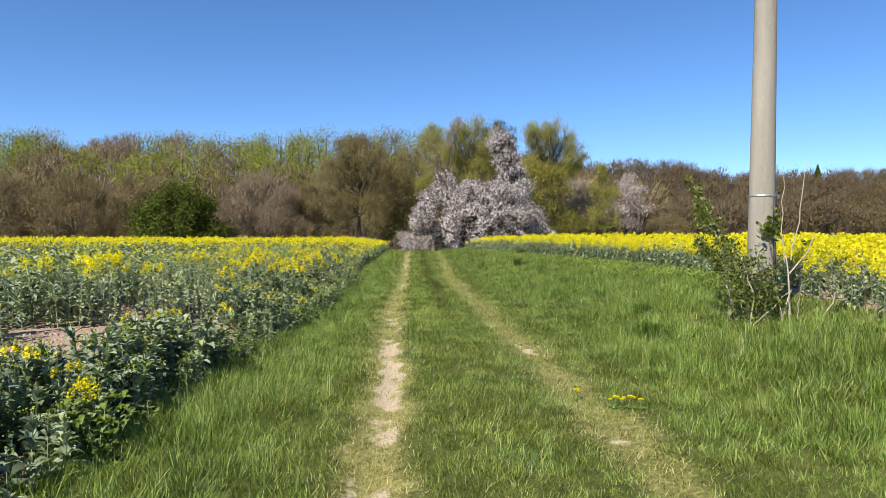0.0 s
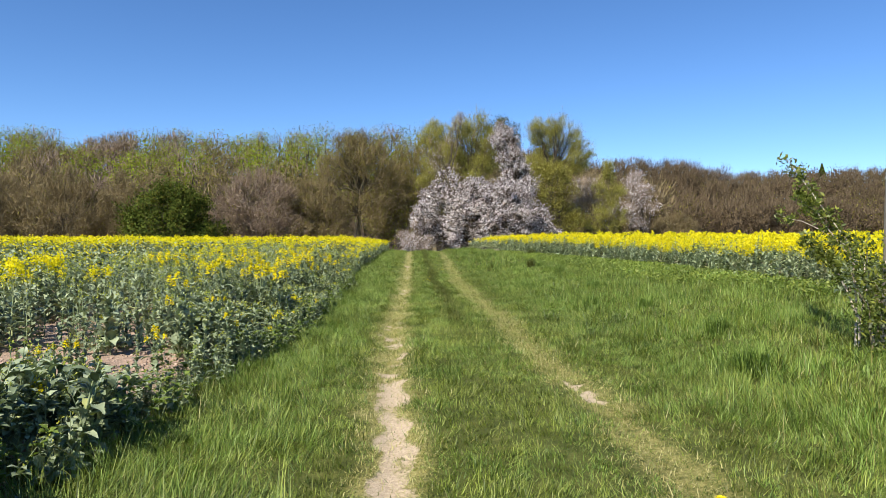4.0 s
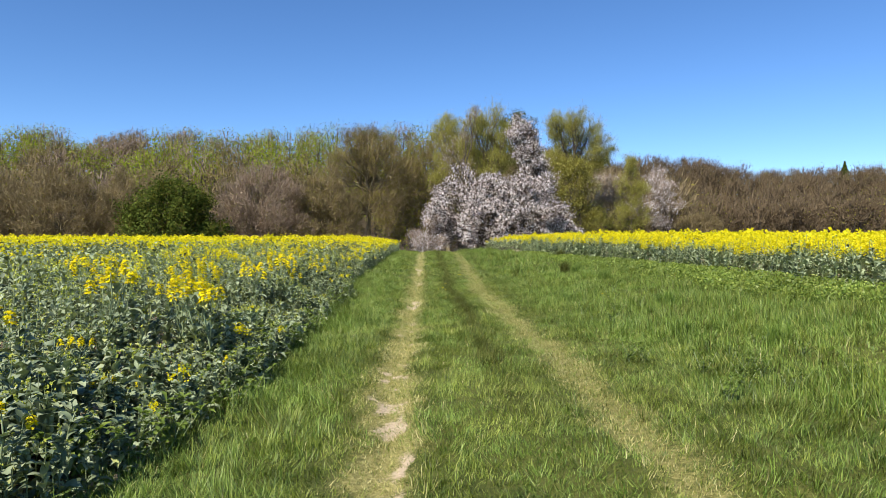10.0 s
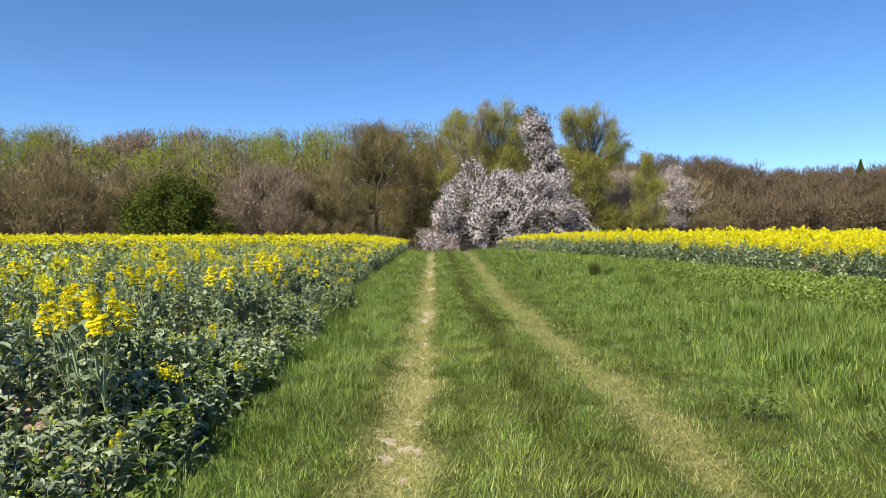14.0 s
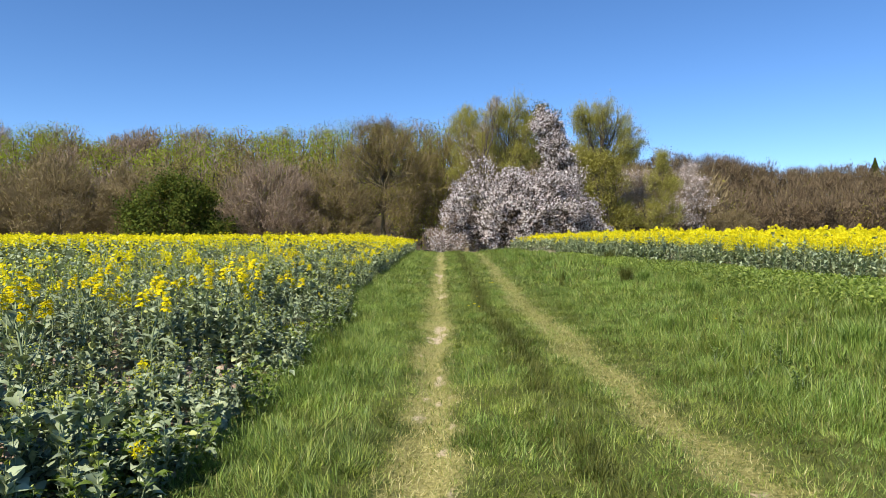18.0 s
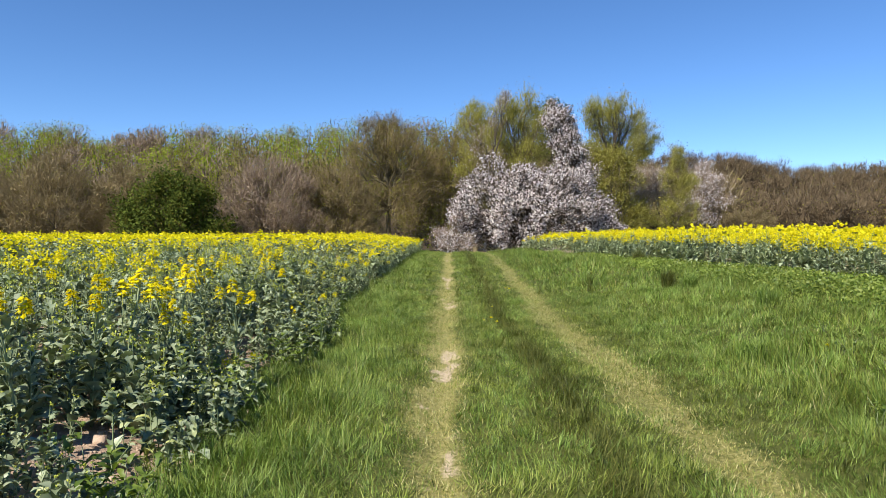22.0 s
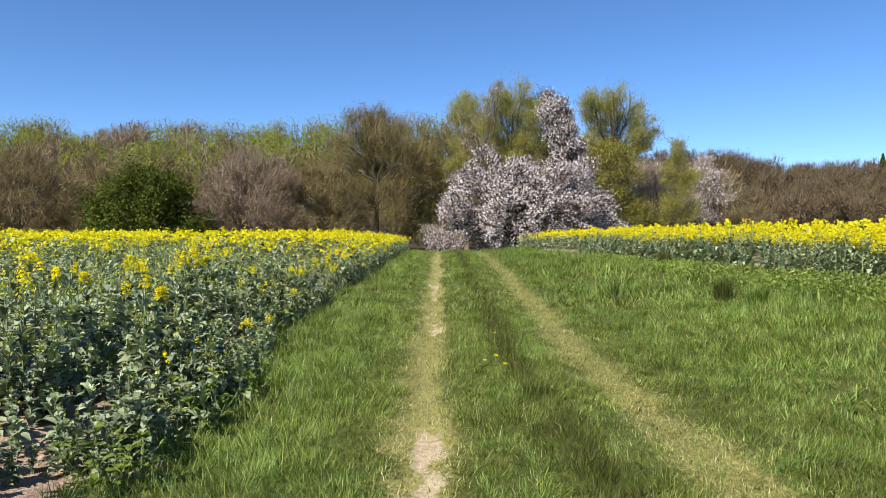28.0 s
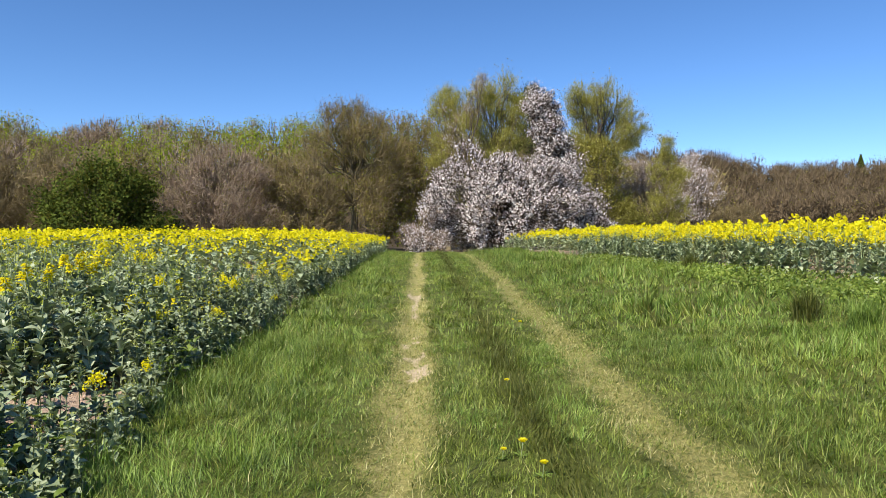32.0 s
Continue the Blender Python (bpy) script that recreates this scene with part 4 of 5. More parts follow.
def flower_head(bag, at, rng, flowers, size=1.0, petal=0, bud=1):
    """A raceme: four-petalled flowers round the shoot, buds on top."""
    u = rng.uniform(size=flowers)
    a = rng.uniform(0, 2 * np.pi, flowers)
    r = (0.029 - 0.011 * u) * size * rng.uniform(0.7, 1.2, flowers)
    c = at + np.stack([np.cos(a) * r, np.sin(a) * r, (u - 0.5) * 0.066 * size], 1)
    out = unit(np.stack([np.cos(a), np.sin(a), 1.5 + 0 * a], 1))
    s = unit(np.cross(out, rand_dirs(flowers, rng)))
    q = np.cross(out, s)
    tube(bag, at + np.array([[0, 0, -0.07], [0, 0, 0.0], [0, 0, 0.055]]) * size, [0.0035, 0.003, 0.002], 4, bud, False)
    for e in (s, q):
        v, f = diamonds(c, e, np.cross(out, e), np.full(flowers, 0.024 * size), np.full(flowers, 0.016 * size))
        bag.put(v, f, petal)
    cards(bag, at + rng.normal(size=(6, 3)) * 0.008 * size + np.array([0, 0, 0.05 * size]), 0.012 * size, rng, bud, 1.0, 0.5)


def rape_plant(height, big_leaves, heads, seed, label, broad=1.0, small=15):
    """One plant in detail: stem with side shoots, large basal leaves, leafy shoots and racemes."""
    rng = np.random.default_rng(seed)
    root = tagged(new("rapeseed_plant"), label, "crop plant", "rape plants at the field's edge")
    top = np.array([rng.normal(0, 0.05), rng.normal(0, 0.05), height])
    axis = bent((0, 0, -0.03), top, 0, rng, 6, 0.012)
    bag = Bag()
    tube(bag, axis, np.linspace(0.014, 0.005, 6), 5)
    tips = [top]
    shoots = Bag()
    for i in range(max(3, heads + 1)):
        u = rng.uniform(0.35, 0.8)
        a = i * 2.4 + rng.uniform(-0.4, 0.4)
        s = axis[0] + (top - axis[0]) * u
        e = s + np.array([math.cos(a), math.sin(a), 0]) * rng.uniform(0.08, 0.2) + np.array([0, 0, height * (1 - u) * rng.uniform(0.6, 0.98)])
        tube(bag, bent(s, e, -0.02, rng, 4, 0.02), np.linspace(0.005, 0.0025, 4), 3)
        tips.append(e)
        for j in range(small // 3):
            w = rng.uniform(0.05, 0.95)
            v, f = leaf_mesh(rng.uniform(0.08, 0.17), rng.uniform(0.035, 0.065), rng.uniform(0.4, 1.6), rng, False)
            shoots.put(turn_z(v, rng.uniform(0, 6.28), rng.uniform(0.1, 0.9)) + s + (e - s) * w, f)
    for j in range(small):
        u = rng.uniform(0.2, 0.88)
        v, f = leaf_mesh(rng.uniform(0.11, 0.21), rng.uniform(0.05, 0.085), rng.uniform(0.5, 1.8), rng, False)
        shoots.put(turn_z(v, rng.uniform(0, 6.28), rng.uniform(0.1, 0.9)) + axis[0] + (top - axis[0]) * u, f)
    part("stem", bag, RAPESTEM, root, smooth_faces=True)
    part("foliage", shoots, RAPELEAF, root, smooth_faces=True)
    for i in range(big_leaves):
        u = 0.06 + 0.55 * i / big_leaves
        v, f = leaf_mesh(broad * rng.uniform(0.12, 0.235), broad * rng.uniform(0.06, 0.11), rng.uniform(0.7, 2.0), rng)
        b = Bag().put(turn_z(v, i * 2.4 + rng.uniform(-0.4, 0.4), rng.uniform(-0.1, 1.15)) + axis[0] + (top - axis[0]) * u, f)
        part("leaf", b, RAPELEAF, root, smooth_faces=True)
    for e in tips[:heads]:
        b = Bag()
        flower_head(b, e, rng, 38, rng.uniform(1.25, 1.7))
        part("flower_head", b, [PETAL, BUD], root, "yellow raceme")
    if heads == 0:
        b = Bag()
        cards(b, top + rng.normal(size=(14, 3)) * 0.014, 0.02, rng, 0, 0.8, 0.5)
        part("bud_head", b, BUD, root, "closed green bud head")
    return root


def sketch_plant(height, leaves, heads, rng, fine, rich=False, broad=1.0):
    """A plant for the depth of the crop, in few faces."""
    b = Bag()
    top = np.array([rng.normal(0, 0.06), rng.normal(0, 0.06), height])
    if fine:
        tube(b, [(0, 0, 0), top * 0.5 + rng.normal(size=3) * 0.015, top], [0.011, 0.008, 0.004], 3, 1, False)
    else:
        ribbons(b, np.zeros((1, 3)), top[None], np.array([0.013]), rng, 1)
    n = leaves
    u = rng.uniform(0.03, 0.86, n) if fine else rng.uniform(0.3, 0.9, n)
    a = rng.uniform(0, 6.28, n)
    ln = (0.29 - 0.16 * u) * rng.uniform(0.65, 1.25, n) * (0.92 * broad if rich else 0.80 if fine else 1.0)
    d = unit(np.stack([np.cos(a), np.sin(a), rng.uniform(-0.4, 1.3, n)], 1))
    s = unit(np.cross(d, np.array([0, 0, 1.0]))) * (ln * (0.27 if fine else 0.36))[:, None]
    p0 = top * u[:, None]
    mid = p0 + d * (ln * 0.55)[:, None]
    dip = np.array([0, 0, 1.0]) * (ln * 0.12)[:, None]
    tip = p0 + d * ln[:, None] - np.array([0, 0, 1.0]) * (ln * rng.uniform(0.0, 0.45, n))[:, None]
    if rich:
        for i in range(n):
            v, f = leaf_mesh(ln[i], ln[i] * rng.uniform(0.42, 0.64), rng.uniform(0.6, 2.0), rng, bool(i % 2), 4)
            b.put(turn_z(v, a[i], rng.uniform(-0.25, 1.25)) + p0[i], f, 0)
    elif fine:
        v = np.stack([p0, mid + s + dip, mid, mid - s + dip, tip], 1).reshape(-1, 3)
        o = np.arange(n)[:, None, None] * 5
        b.put(v, (np.array([[0, 2, 1], [0, 3, 2], [1, 2, 4], [2, 3, 4]])[None] + o).reshape(-1, 3), 0)
    else:
        v = np.stack([p0, mid + s + dip, tip, mid - s + dip], 1).reshape(-1, 3)
        b.put(v, np.arange(n * 4).reshape(-1, 4), 0)
    for k in range(heads):
        e = top if k == 0 else top + np.array([rng.normal(0, 0.075), rng.normal(0, 0.075), -rng.uniform(0.0, 0.15)])
        c = e + rng.normal(size=(20 if fine else 3, 3)) * np.array([0.034, 0.034, 0.050])
        cards(b, c, 0.043 if fine else 0.076 if heads < 4 else 0.086, rng, 2, 0.0, 0.8)
    if fine and not heads:
        for k in range(3):
            e = top + np.array([rng.normal(0, 0.05), rng.normal(0, 0.05), -rng.uniform(0.0, 0.08)]) * min(k, 1)
            cards(b, e + rng.normal(size=(5, 3)) * 0.012, 0.034, rng, 3, 0.6, 0.6)
    return b


def stamp(bag, proto, x, y, z, scale, rng):
    """Copies of a sketch, turned about and sized, into one mesh."""
    n = len(x)
    if not n:
        return
    v = np.concatenate(proto.v)
    a = rng.uniform(0, 6.28, n)
    c, s = np.cos(a)[:, None], np.sin(a)[:, None]
    sc = scale[:, None]
    vx = (v[None, :, 0] * c - v[None, :, 1] * s) * sc + x[:, None]
    vy = (v[None, :, 0] * s + v[None, :, 1] * c) * sc + y[:, None]
    vz = v[None, :, 2] * sc + z[:, None]
    allv = np.stack([vx, vy, vz], -1).reshape(-1, 3)
    off = (np.arange(n) * len(v))[:, None, None]
    n0 = bag.n
    bag.v.append(allv)
    bag.n += len(allv)
    for f, m in zip(proto.f, proto.m):
        bag.f.append((f[None] + off).reshape(-1, f.shape[1]) + n0)
        bag.m.append(np.tile(m, n))


def sow(bag, x, y, height, bloom, rng, fine, rich=False, broad=1.0, lush=3):
    """Fills the bag with sketched plants of the given heights; bloom is the chance of flowers."""
    z = land(x, y) - 0.02
    flower = rng.uniform(size=len(x)) < bloom
    kind = rng.integers(0, 4, len(x))
    for k in range(4):
        for fl in (False, True):
            q = (kind == k) & (flower == fl)
            proto = sketch_plant(1.0, (16 if broad > 1.0 else 27) if rich else 23 if fine else 10, (4 + k if fine else lush) if fl else 0, rng, fine, rich, broad)
            stamp(bag, proto, x[q], y[q], z[q], height[q], rng)


def crop():
    rng = np.random.default_rng(71)
    mats = [RAPELEAF, RAPESTEM, PETAL, BUD]
    # the edge of the field beside the verge: whole plants
    kinds = [rape_plant(0.92, 9, 3, 1, "tall rape plant with yellow flower heads and grey-green leaves"), rape_plant(0.80, 10, 1, 2, "rape plant with one yellow flower head"), rape_plant(0.72, 11, 0, 3, "leafy rape plant still in green bud"), rape_plant(0.58, 11, 0, 4, "short leafy rape plant at the field's edge", 1.15), rape_plant(0.86, 9, 2, 5, "rape plant with two yellow flower heads")]
    bare = rape_plant(0.92, 5, 4, 6, "tall thin-leaved rape plant in full yellow flower", 0.9, 6)
    used = [False] * len(kinds)
    yy = rng.uniform(4.6, 31, 430)
    off = rng.uniform(0.0, 0.75, 430)
    xx = edge_left(yy) - off
    ok = ~in_gap(xx, yy, 0.06)
    count = 0
    for px, py, o in zip(xx[ok], yy[ok], off[ok]):
        if count >= 258:
            break
        k = int(rng.choice(5, p=(0.015, 0.015, 0.50, 0.455, 0.015)))
        s = rng.uniform(0.75, 1.05) * (0.8 + 0.25 * o) * float(stunt(px, py))
        m = pose(px, py, float(land(px, py)) - 0.01, rng.normal(0, 5), rng.normal(0, 5), rng.uniform(0, 360)) @ Matrix.Scale(s, 4)
        if used[k]:
            copy_thing(kinds[k], m)
        else:
            kinds[k].matrix_basis = m
            used[k] = True
        count += 1
    for px, py, s in ((-2.85, 5.1, 1.1), (-3.0, 5.3, 1.05), (-3.3, 8.3, 0.95), (-2.95, 8.6, 0.95), (-3.1, 8.45, 0.9), (-2.62, 9.75, 0.95), (-2.52, 9.6, 0.9), (-3.5, 12.8, 1.0), (-3.2, 12.0, 1.0), (-2.85, 13.0, 1.0), (-2.9, 13.15, 1.0)):
        copy_thing(kinds[0], pose(px, py, float(land(px, py)) - 0.01, rng.normal(0, 3), rng.normal(0, 3), rng.uniform(0, 360)) @ Matrix.Scale(s, 4))
    bare.matrix_basis = pose(-3.4, 12.6, float(land(-3.4, 12.6)) - 0.01)
    # tall plants in full flower, standing out of the leafy edge in twos and threes
    for px, py, s, n in ((-2.5, 15.3, 1.18, 1), (-2.45, 14.8, 1.18, 2), (-2.4, 14.2, 1.18, 1), (-2.75, 15.1, 1.2, 2), (-3.4, 14.7, 1.22, 2), (-3.1, 17.3, 1.15, 1), (-3.9, 19.0, 1.2, 2), (-4.83, 18.0, 1.28, 1), (-5.6, 18.6, 1.25, 2), (-3.1, 21.2, 1.18, 2), (-2.75, 18.5, 1.12, 1), (-4.5, 21.0, 1.12, 2), (-3.15, 20.2, 1.2, 2), (-3.1, 24.1, 1.12, 1), (-2.7, 21.3, 1.0, 1), (-2.77, 22.2, 1.18, 2), (-2.3, 21.9, 1.12, 1), (-2.75, 25.6, 1.1, 1), (-3.3, 24.1, 1.12, 1), (-4.4, 26.9, 1.2, 2), (-4.4, 31.4, 1.2, 3), (-3.6, 29.0, 1.15, 1)):
        for _ in range(n):
            qx, qy = px + rng.normal(0, 0.12), py + rng.normal(0, 0.16)
            stand = pose(qx, qy, float(land(qx, qy)) - 0.01, rng.normal(0, 4), rng.normal(0, 4), rng.uniform(0, 360)) @ Matrix.Scale(s * rng.uniform(0.93, 1.05), 4)
            copy_thing(bare, stand)
    for i in range(66):
        px, py, s = rng.uniform(-3.2, -2.25), rng.uniform(6.0, 8.2), rng.uniform(1.05, 1.35)
        if i >= 20:
            px, py, s = rng.uniform(-3.15, -2.4), rng.uniform(4.7, 5.8), rng.uniform(0.72, 0.92)
        if i >= 32:
            px, py, s = rng.uniform(-3.3, -2.3), rng.uniform(11.3, 12.5), rng.uniform(0.95, 1.25)
        if i >= 48:
            px, py, s = rng.uniform(-2.7, -1.95), rng.uniform(23.7, 25.6), rng.uniform(0.8, 1.1)
        copy_thing(kinds[2 if i % 4 == 0 else 3], pose(px, py, float(land(px, py)) - 0.01, rng.normal(0, 5), rng.normal(0, 5), rng.uniform(0, 360)) @ Matrix.Scale(s, 4))
    # behind them, near
    bag = Bag()
    x, y = scatter(-10.5, -1.6, 2.0, 36.0, 12, rng)
    d = edge_left(y) - x
    q = (d > 0.45) & (d < 5.5) & ~in_gap(x, y) & ((y < 30) | (d > -0.1))
    x, y, d = x[q], y[q], d[q]
    h = (0.72 + 0.30 * smooth(0.5, 5.0, d) + 0.10 * smooth(10, 30, y)) * rng.uniform(0.82, 1.12, len(x)) * stunt(x, y)
    bloom = (0.02 + (0.15 + 0.17 * smooth(20, 13, y)) * smooth(0.8, 3.5, d)) * smooth(0.45, 0.75, grain(x, y, 1.5, 81)) * 1.2 * (stunt(x, y) > 0.9) * (0.35 + 0.65 * smooth(9, 15, y))
    for rich in (True, False):
        q = (d < 1.7) == rich
        sow(bag, x[q], y[q], h[q], bloom[q], rng, True, rich)
    tagged(new("rapeseed_crop", bag.mesh("rapeseed_crop", mats)), "grey-green rape crop coming into yellow flower", "crop", kind="stuff")
    yy = rng.uniform(3.6, 33, 1850)
    xx = edge_left(yy) - 2.3 * rng.uniform(0, 1, 1850) ** 1.3 + 0.1
    q = ~in_gap(xx, yy, 0.1) | (rng.uniform(size=len(xx)) < 0.05)
    low = Bag()
    sow(low, xx[q], yy[q], (rng.uniform(0.28, 0.52, q.sum()) + 0.16 * smooth(1.3, 0.5, edge_left(yy) - xx)[q] * smooth(0.1, 0.35, edge_left(yy) - xx)[q]) * stunt(xx, yy)[q] ** 0.5, 0 * xx[q] + 0.02, rng, True, True, 1.2)
    tagged(new("rapeseed_undergrowth", low.mesh("rapeseed_undergrowth", mats)), "low leafy rape between the taller plants", "crop", kind="stuff")
    yy = rng.uniform(32, 62, 1100)
    xx = edge_left(yy) - rng.uniform(-0.1, 1.2, 1100)
    low = Bag()
    sow(low, xx, yy, rng.uniform(0.40, 0.75, len(xx)), 0 * xx + 0.12, rng, True)
    tagged(new("rapeseed_undergrowth", low.mesh("rapeseed_undergrowth", mats)), "low leafy rape along the field's far edge", "crop", kind="stuff")
    # the rest of that field
    bag = Bag()
    x, y = scatter(-46, -1.0, -9.0, 66.0, 6.5, rng)
    d = edge_left(y) - x
    q = (d > 0.0) & ((y > 2) | (rng.uniform(size=len(x)) < 0.25)) & ((d > 5.5) | (y > 36) | (y < 2)) & ((-x < 0.64 * y + 2.5) | (-x < 20))
    x, y, d = x[q], y[q], d[q]
    h = (0.86 + 0.22 * smooth(0.3, 4.0, d)) * (rng.uniform(0.85, 1.1, len(x)) + 0.13 * (rng.uniform(size=len(x)) < 0.15))
    bloom = ((0.15 + 0.25 * smooth(24, 14, y)) * smooth(0.4, 0.7, grain(x, y, 1.6, 82)) + 0.85 * smooth(29, 48, y)) * (0.4 + 1.1 * grain(x, y, 1.6, 82))
    for far in (False, True):
        q = (y > 44) == far
        sow(bag, x[q], y[q], h[q], bloom[q], rng, False, lush=5 if far else 3)
    tagged(new("rapeseed_crop", bag.mesh("rapeseed_crop", mats)), "rape field in flower up to the rise", "crop", kind="stuff")
    # the field on the bank
    for near in (True, False):
        bag = Bag()
        x, y = scatter(4.5, 50, -9.0, 66.0, 15 if near else 6, rng)
        d = x - edge_right(y)
        q = (d > 0) & ((d < 1.6) & (y < 48) if near else (d >= 1.6) | (y >= 48) | (y <= 6)) & ((x < 0.76 * y + 3) | (x < 20)) & ((y > 6) | (not near))
        x, y, d = x[q], y[q], d[q]
        h = (0.95 + 0.14 * smooth(0.2, 2.0, d)) * (0.71 + 0.20 * smooth(10, 20, y) + 0.06 * smooth(26, 36, y)) * (rng.uniform(0.85, 1.1, len(x)) + 0.14 * (rng.uniform(size=len(x)) < 0.15))
        sow(bag, x, y, h, 0.15 + 0.8 * smooth(0.4, 1.5, d), rng, near, lush=5)
        tagged(new("rapeseed_crop", bag.mesh("rapeseed_crop", mats)), "rape crop in full yellow flower on the bank", "crop", kind="stuff")


crop()

# ---- the pole and what grows round it ----


def pole():
    root = tagged(new("utility_pole"), "weathered grey concrete utility pole beside the lane", "pole")
    px, py = 5.44, 10.05
    base = float(land(px, py))
    root.matrix_basis = pose(px, py, base, 0, 0.9, 0)
    bag = Bag()
    zs = np.linspace(-0.6, 8.6, 24)
    tube(bag, np.stack([0 * zs, 0 * zs, zs], 1), np.interp(zs, [-0.6, 0, 8.6], [0.208, 0.204, 0.125]), 32)
    part("shaft", bag, CONCRETE, root, smooth_faces=True)
    bag = Bag()
    zb = 2.22 - base
    r = float(np.interp(zb, [0, 8.6], [0.204, 0.125]))
    tube(bag, [(0, 0, zb - 0.016), (0, 0, zb - 0.014), (0, 0, zb + 0.014), (0, 0, zb + 0.016)], [r, r + 0.005, r + 0.005, r], 32)
    band = part("band", bag, STEEL, root, "steel strap", True)
    bag = Bag()
    tube(bag, [(r + 0.0, -0.05, zb - 0.02), (r + 0.05, -0.06, zb - 0.02), (r + 0.055, -0.06, zb + 0.01), (r + 0.0, -0.05, zb + 0.012)], [0.014] * 4, 6)
    part("band_clamp", bag, STEEL, band)
    rng = np.random.default_rng(91)
    for k, off in enumerate((0.10, 0.14, 0.175)):
        bag = Bag()
        y0 = -math.sqrt(max(0.0, 0.204 ** 2 - off ** 2)) - 0.006
        n = 9
        zz = np.linspace(0.1, zb - 0.02 + 0.25 * k, n)
        tube(bag, np.stack([off + rng.normal(0, 0.012, n), y0 + 0.01 * zz, zz], 1), [0.006] * n, 5)
        part("cable", bag, CABLE, root, "thin dark cable")
    return px, py, base


POLE_X, POLE_Y, POLE_Z = pole()


def pole_bush():
    rng = np.random.default_rng(92)
    root = tagged(new("elder_bush"), "straggling elder bush with pale dead stems against the pole", "bush")
    root.location = (POLE_X, POLE_Y - 0.1, POLE_Z)
    shoots = [((-0.15, -0.3, 0), (-0.12, -0.42, 0.85), 0.010), ((-0.22, -0.3, 0), (-0.3, -0.4, 1.1), 0.010), ((-0.3, -0.25, 0), (-0.48, -0.3, 1.0), 0.010), ((-0.4, 0.0, 0), (-0.55, 0.2, 1.15), 0.010), ((-0.25, 0.1, 0), (-0.35, 0.2, 1.25), 0.010), ((-0.2, -0.35, 0), (-0.35, -0.5, 0.55), 0.009), ((-0.08, -0.32, 0), (-0.02, -0.45, 0.4), 0.009)]
    for a, b, r in shoots:
        bag = Bag()
        line = bent(a, b, 0.06, rng, 7, 0.03)
        tube(bag, line, np.linspace(r, r * 0.3, 7), 5)
        branch = part("branch", bag, LITBARK, root, smooth_faces=True)
        n = int(420 * np.linalg.norm(line[-1] - line[0]))
        u = rng.uniform(0.1, 1, n) ** 1.15
        c = np.stack([np.interp(u, np.linspace(0, 1, 7), line[:, j]) for j in range(3)], 1)
        c = c + rng.normal(size=c.shape) * (0.13 - 0.07 * u)[:, None]
        c[:, 2] = np.maximum(c[:, 2], 0.04)
        bag = Bag()
        cards(bag, c, 0.062, rng, 0, -0.1, 0.42)
        part("leaves", bag, ELDER, branch)
    arching = [((-0.35, 0.3, 0), (-0.30, 0.45, 1.0), (-0.37, 1.75, 2.32), 0.40), ((-0.38, 0.32, 0), (-0.30, 0.48, 0.95), (-0.35, 1.5, 1.85), 0.45), ((-0.30, 0.35, 0.3), (-0.45, 0.6, 0.9), (-0.62, 1.0, 1.25), 0.3), ((-0.1, 0.4, 0), (0.05, 0.8, 1.0), (0.31, 3.2, 1.65), 0.86)]
    for p0, p1, p2, bare in arching:
        bag = Bag()
        line = np.concatenate([bent(p0, p1, 0.0, rng, 5, 0.02)[:-1], bent(p1, p2, 0.03, rng, 7, 0.012)])
        tube(bag, line, np.linspace(0.014, 0.004, len(line)), 5)
        branch = part("branch", bag, PALEBARK, root, smooth_faces=True)
        n = int(80 * (1 - bare))
        u = np.sort(rng.uniform(bare, 1.0, n))
        knot = np.stack([np.interp(u, np.linspace(0, 1, len(line)), line[:, j]) for j in range(3)], 1)
        c = np.repeat(knot + rng.normal(size=knot.shape) * 0.035, 15, 0)
        c = c + rng.normal(size=c.shape) * 0.032
        bag = Bag()
        cards(bag, c, 0.066, rng, 0, 0.5, 0.38)
        part("leaves", bag, ELDER, branch)
    dead = [((0.23, -0.34, 0), (0.21, -0.34, 0.5), (0.18, -0.3, 1.0), 0.020), ((0.12, -0.36, 0.0), (-0.04, -0.34, 0.74), (-0.13, -0.3, 0.93), 0.022), ((-0.12, -0.38, 0.0), (-0.2, -0.36, 0.28), (-0.25, -0.34, 0.45), 0.018), ((-0.40, -0.4, 0), (-0.37, -0.4, 0.5), (-0.53, -0.35, 1.0), 0.013), ((-0.40, -0.46, 0.0), (-0.1, -0.45, 0.24), (0.22, -0.4, 0.52), 0.012), ((0.02, -0.45, 0), (0.1, -0.44, 0.28), (0.21, -0.4, 0.5), 0.011), ((0.6, -0.4, 0), (0.84, -0.4, 0.31), (0.92, -0.4, 0.56), 0.012), ((0.22, -0.33, 0.75), (0.45, -0.33, 1.0), (0.62, -0.33, 1.33), 0.013), ((0.26, -0.3, 0.95), (0.39, -0.3, 1.52), (0.52, -0.3, 2.42), 0.010), ((0.19, -0.26, 0.9), (0.17, -0.24, 1.64), (0.21, -0.2, 2.4), 0.008), ((0.30, -0.42, 0), (0.45, -0.42, 0.05), (0.6, -0.42, 0.12), 0.009), ((0.30, -0.38, 0), (0.33, -0.36, 0.3), (0.40, -0.36, 0.6), 0.007)]
    for *d, thick in dead:
        bag = Bag()
        k = np.array(d)
        line = np.concatenate([bent(k[0], k[1], 0.01, rng, 4, 0.02)[:-1], bent(k[1], k[2], 0.02, rng, 5, 0.02)])
        tube(bag, line, np.linspace(thick, thick * 0.4, len(line)), 5)
        part("dead_stem", bag, PALEBARK, root, "bleached dead stem", True)
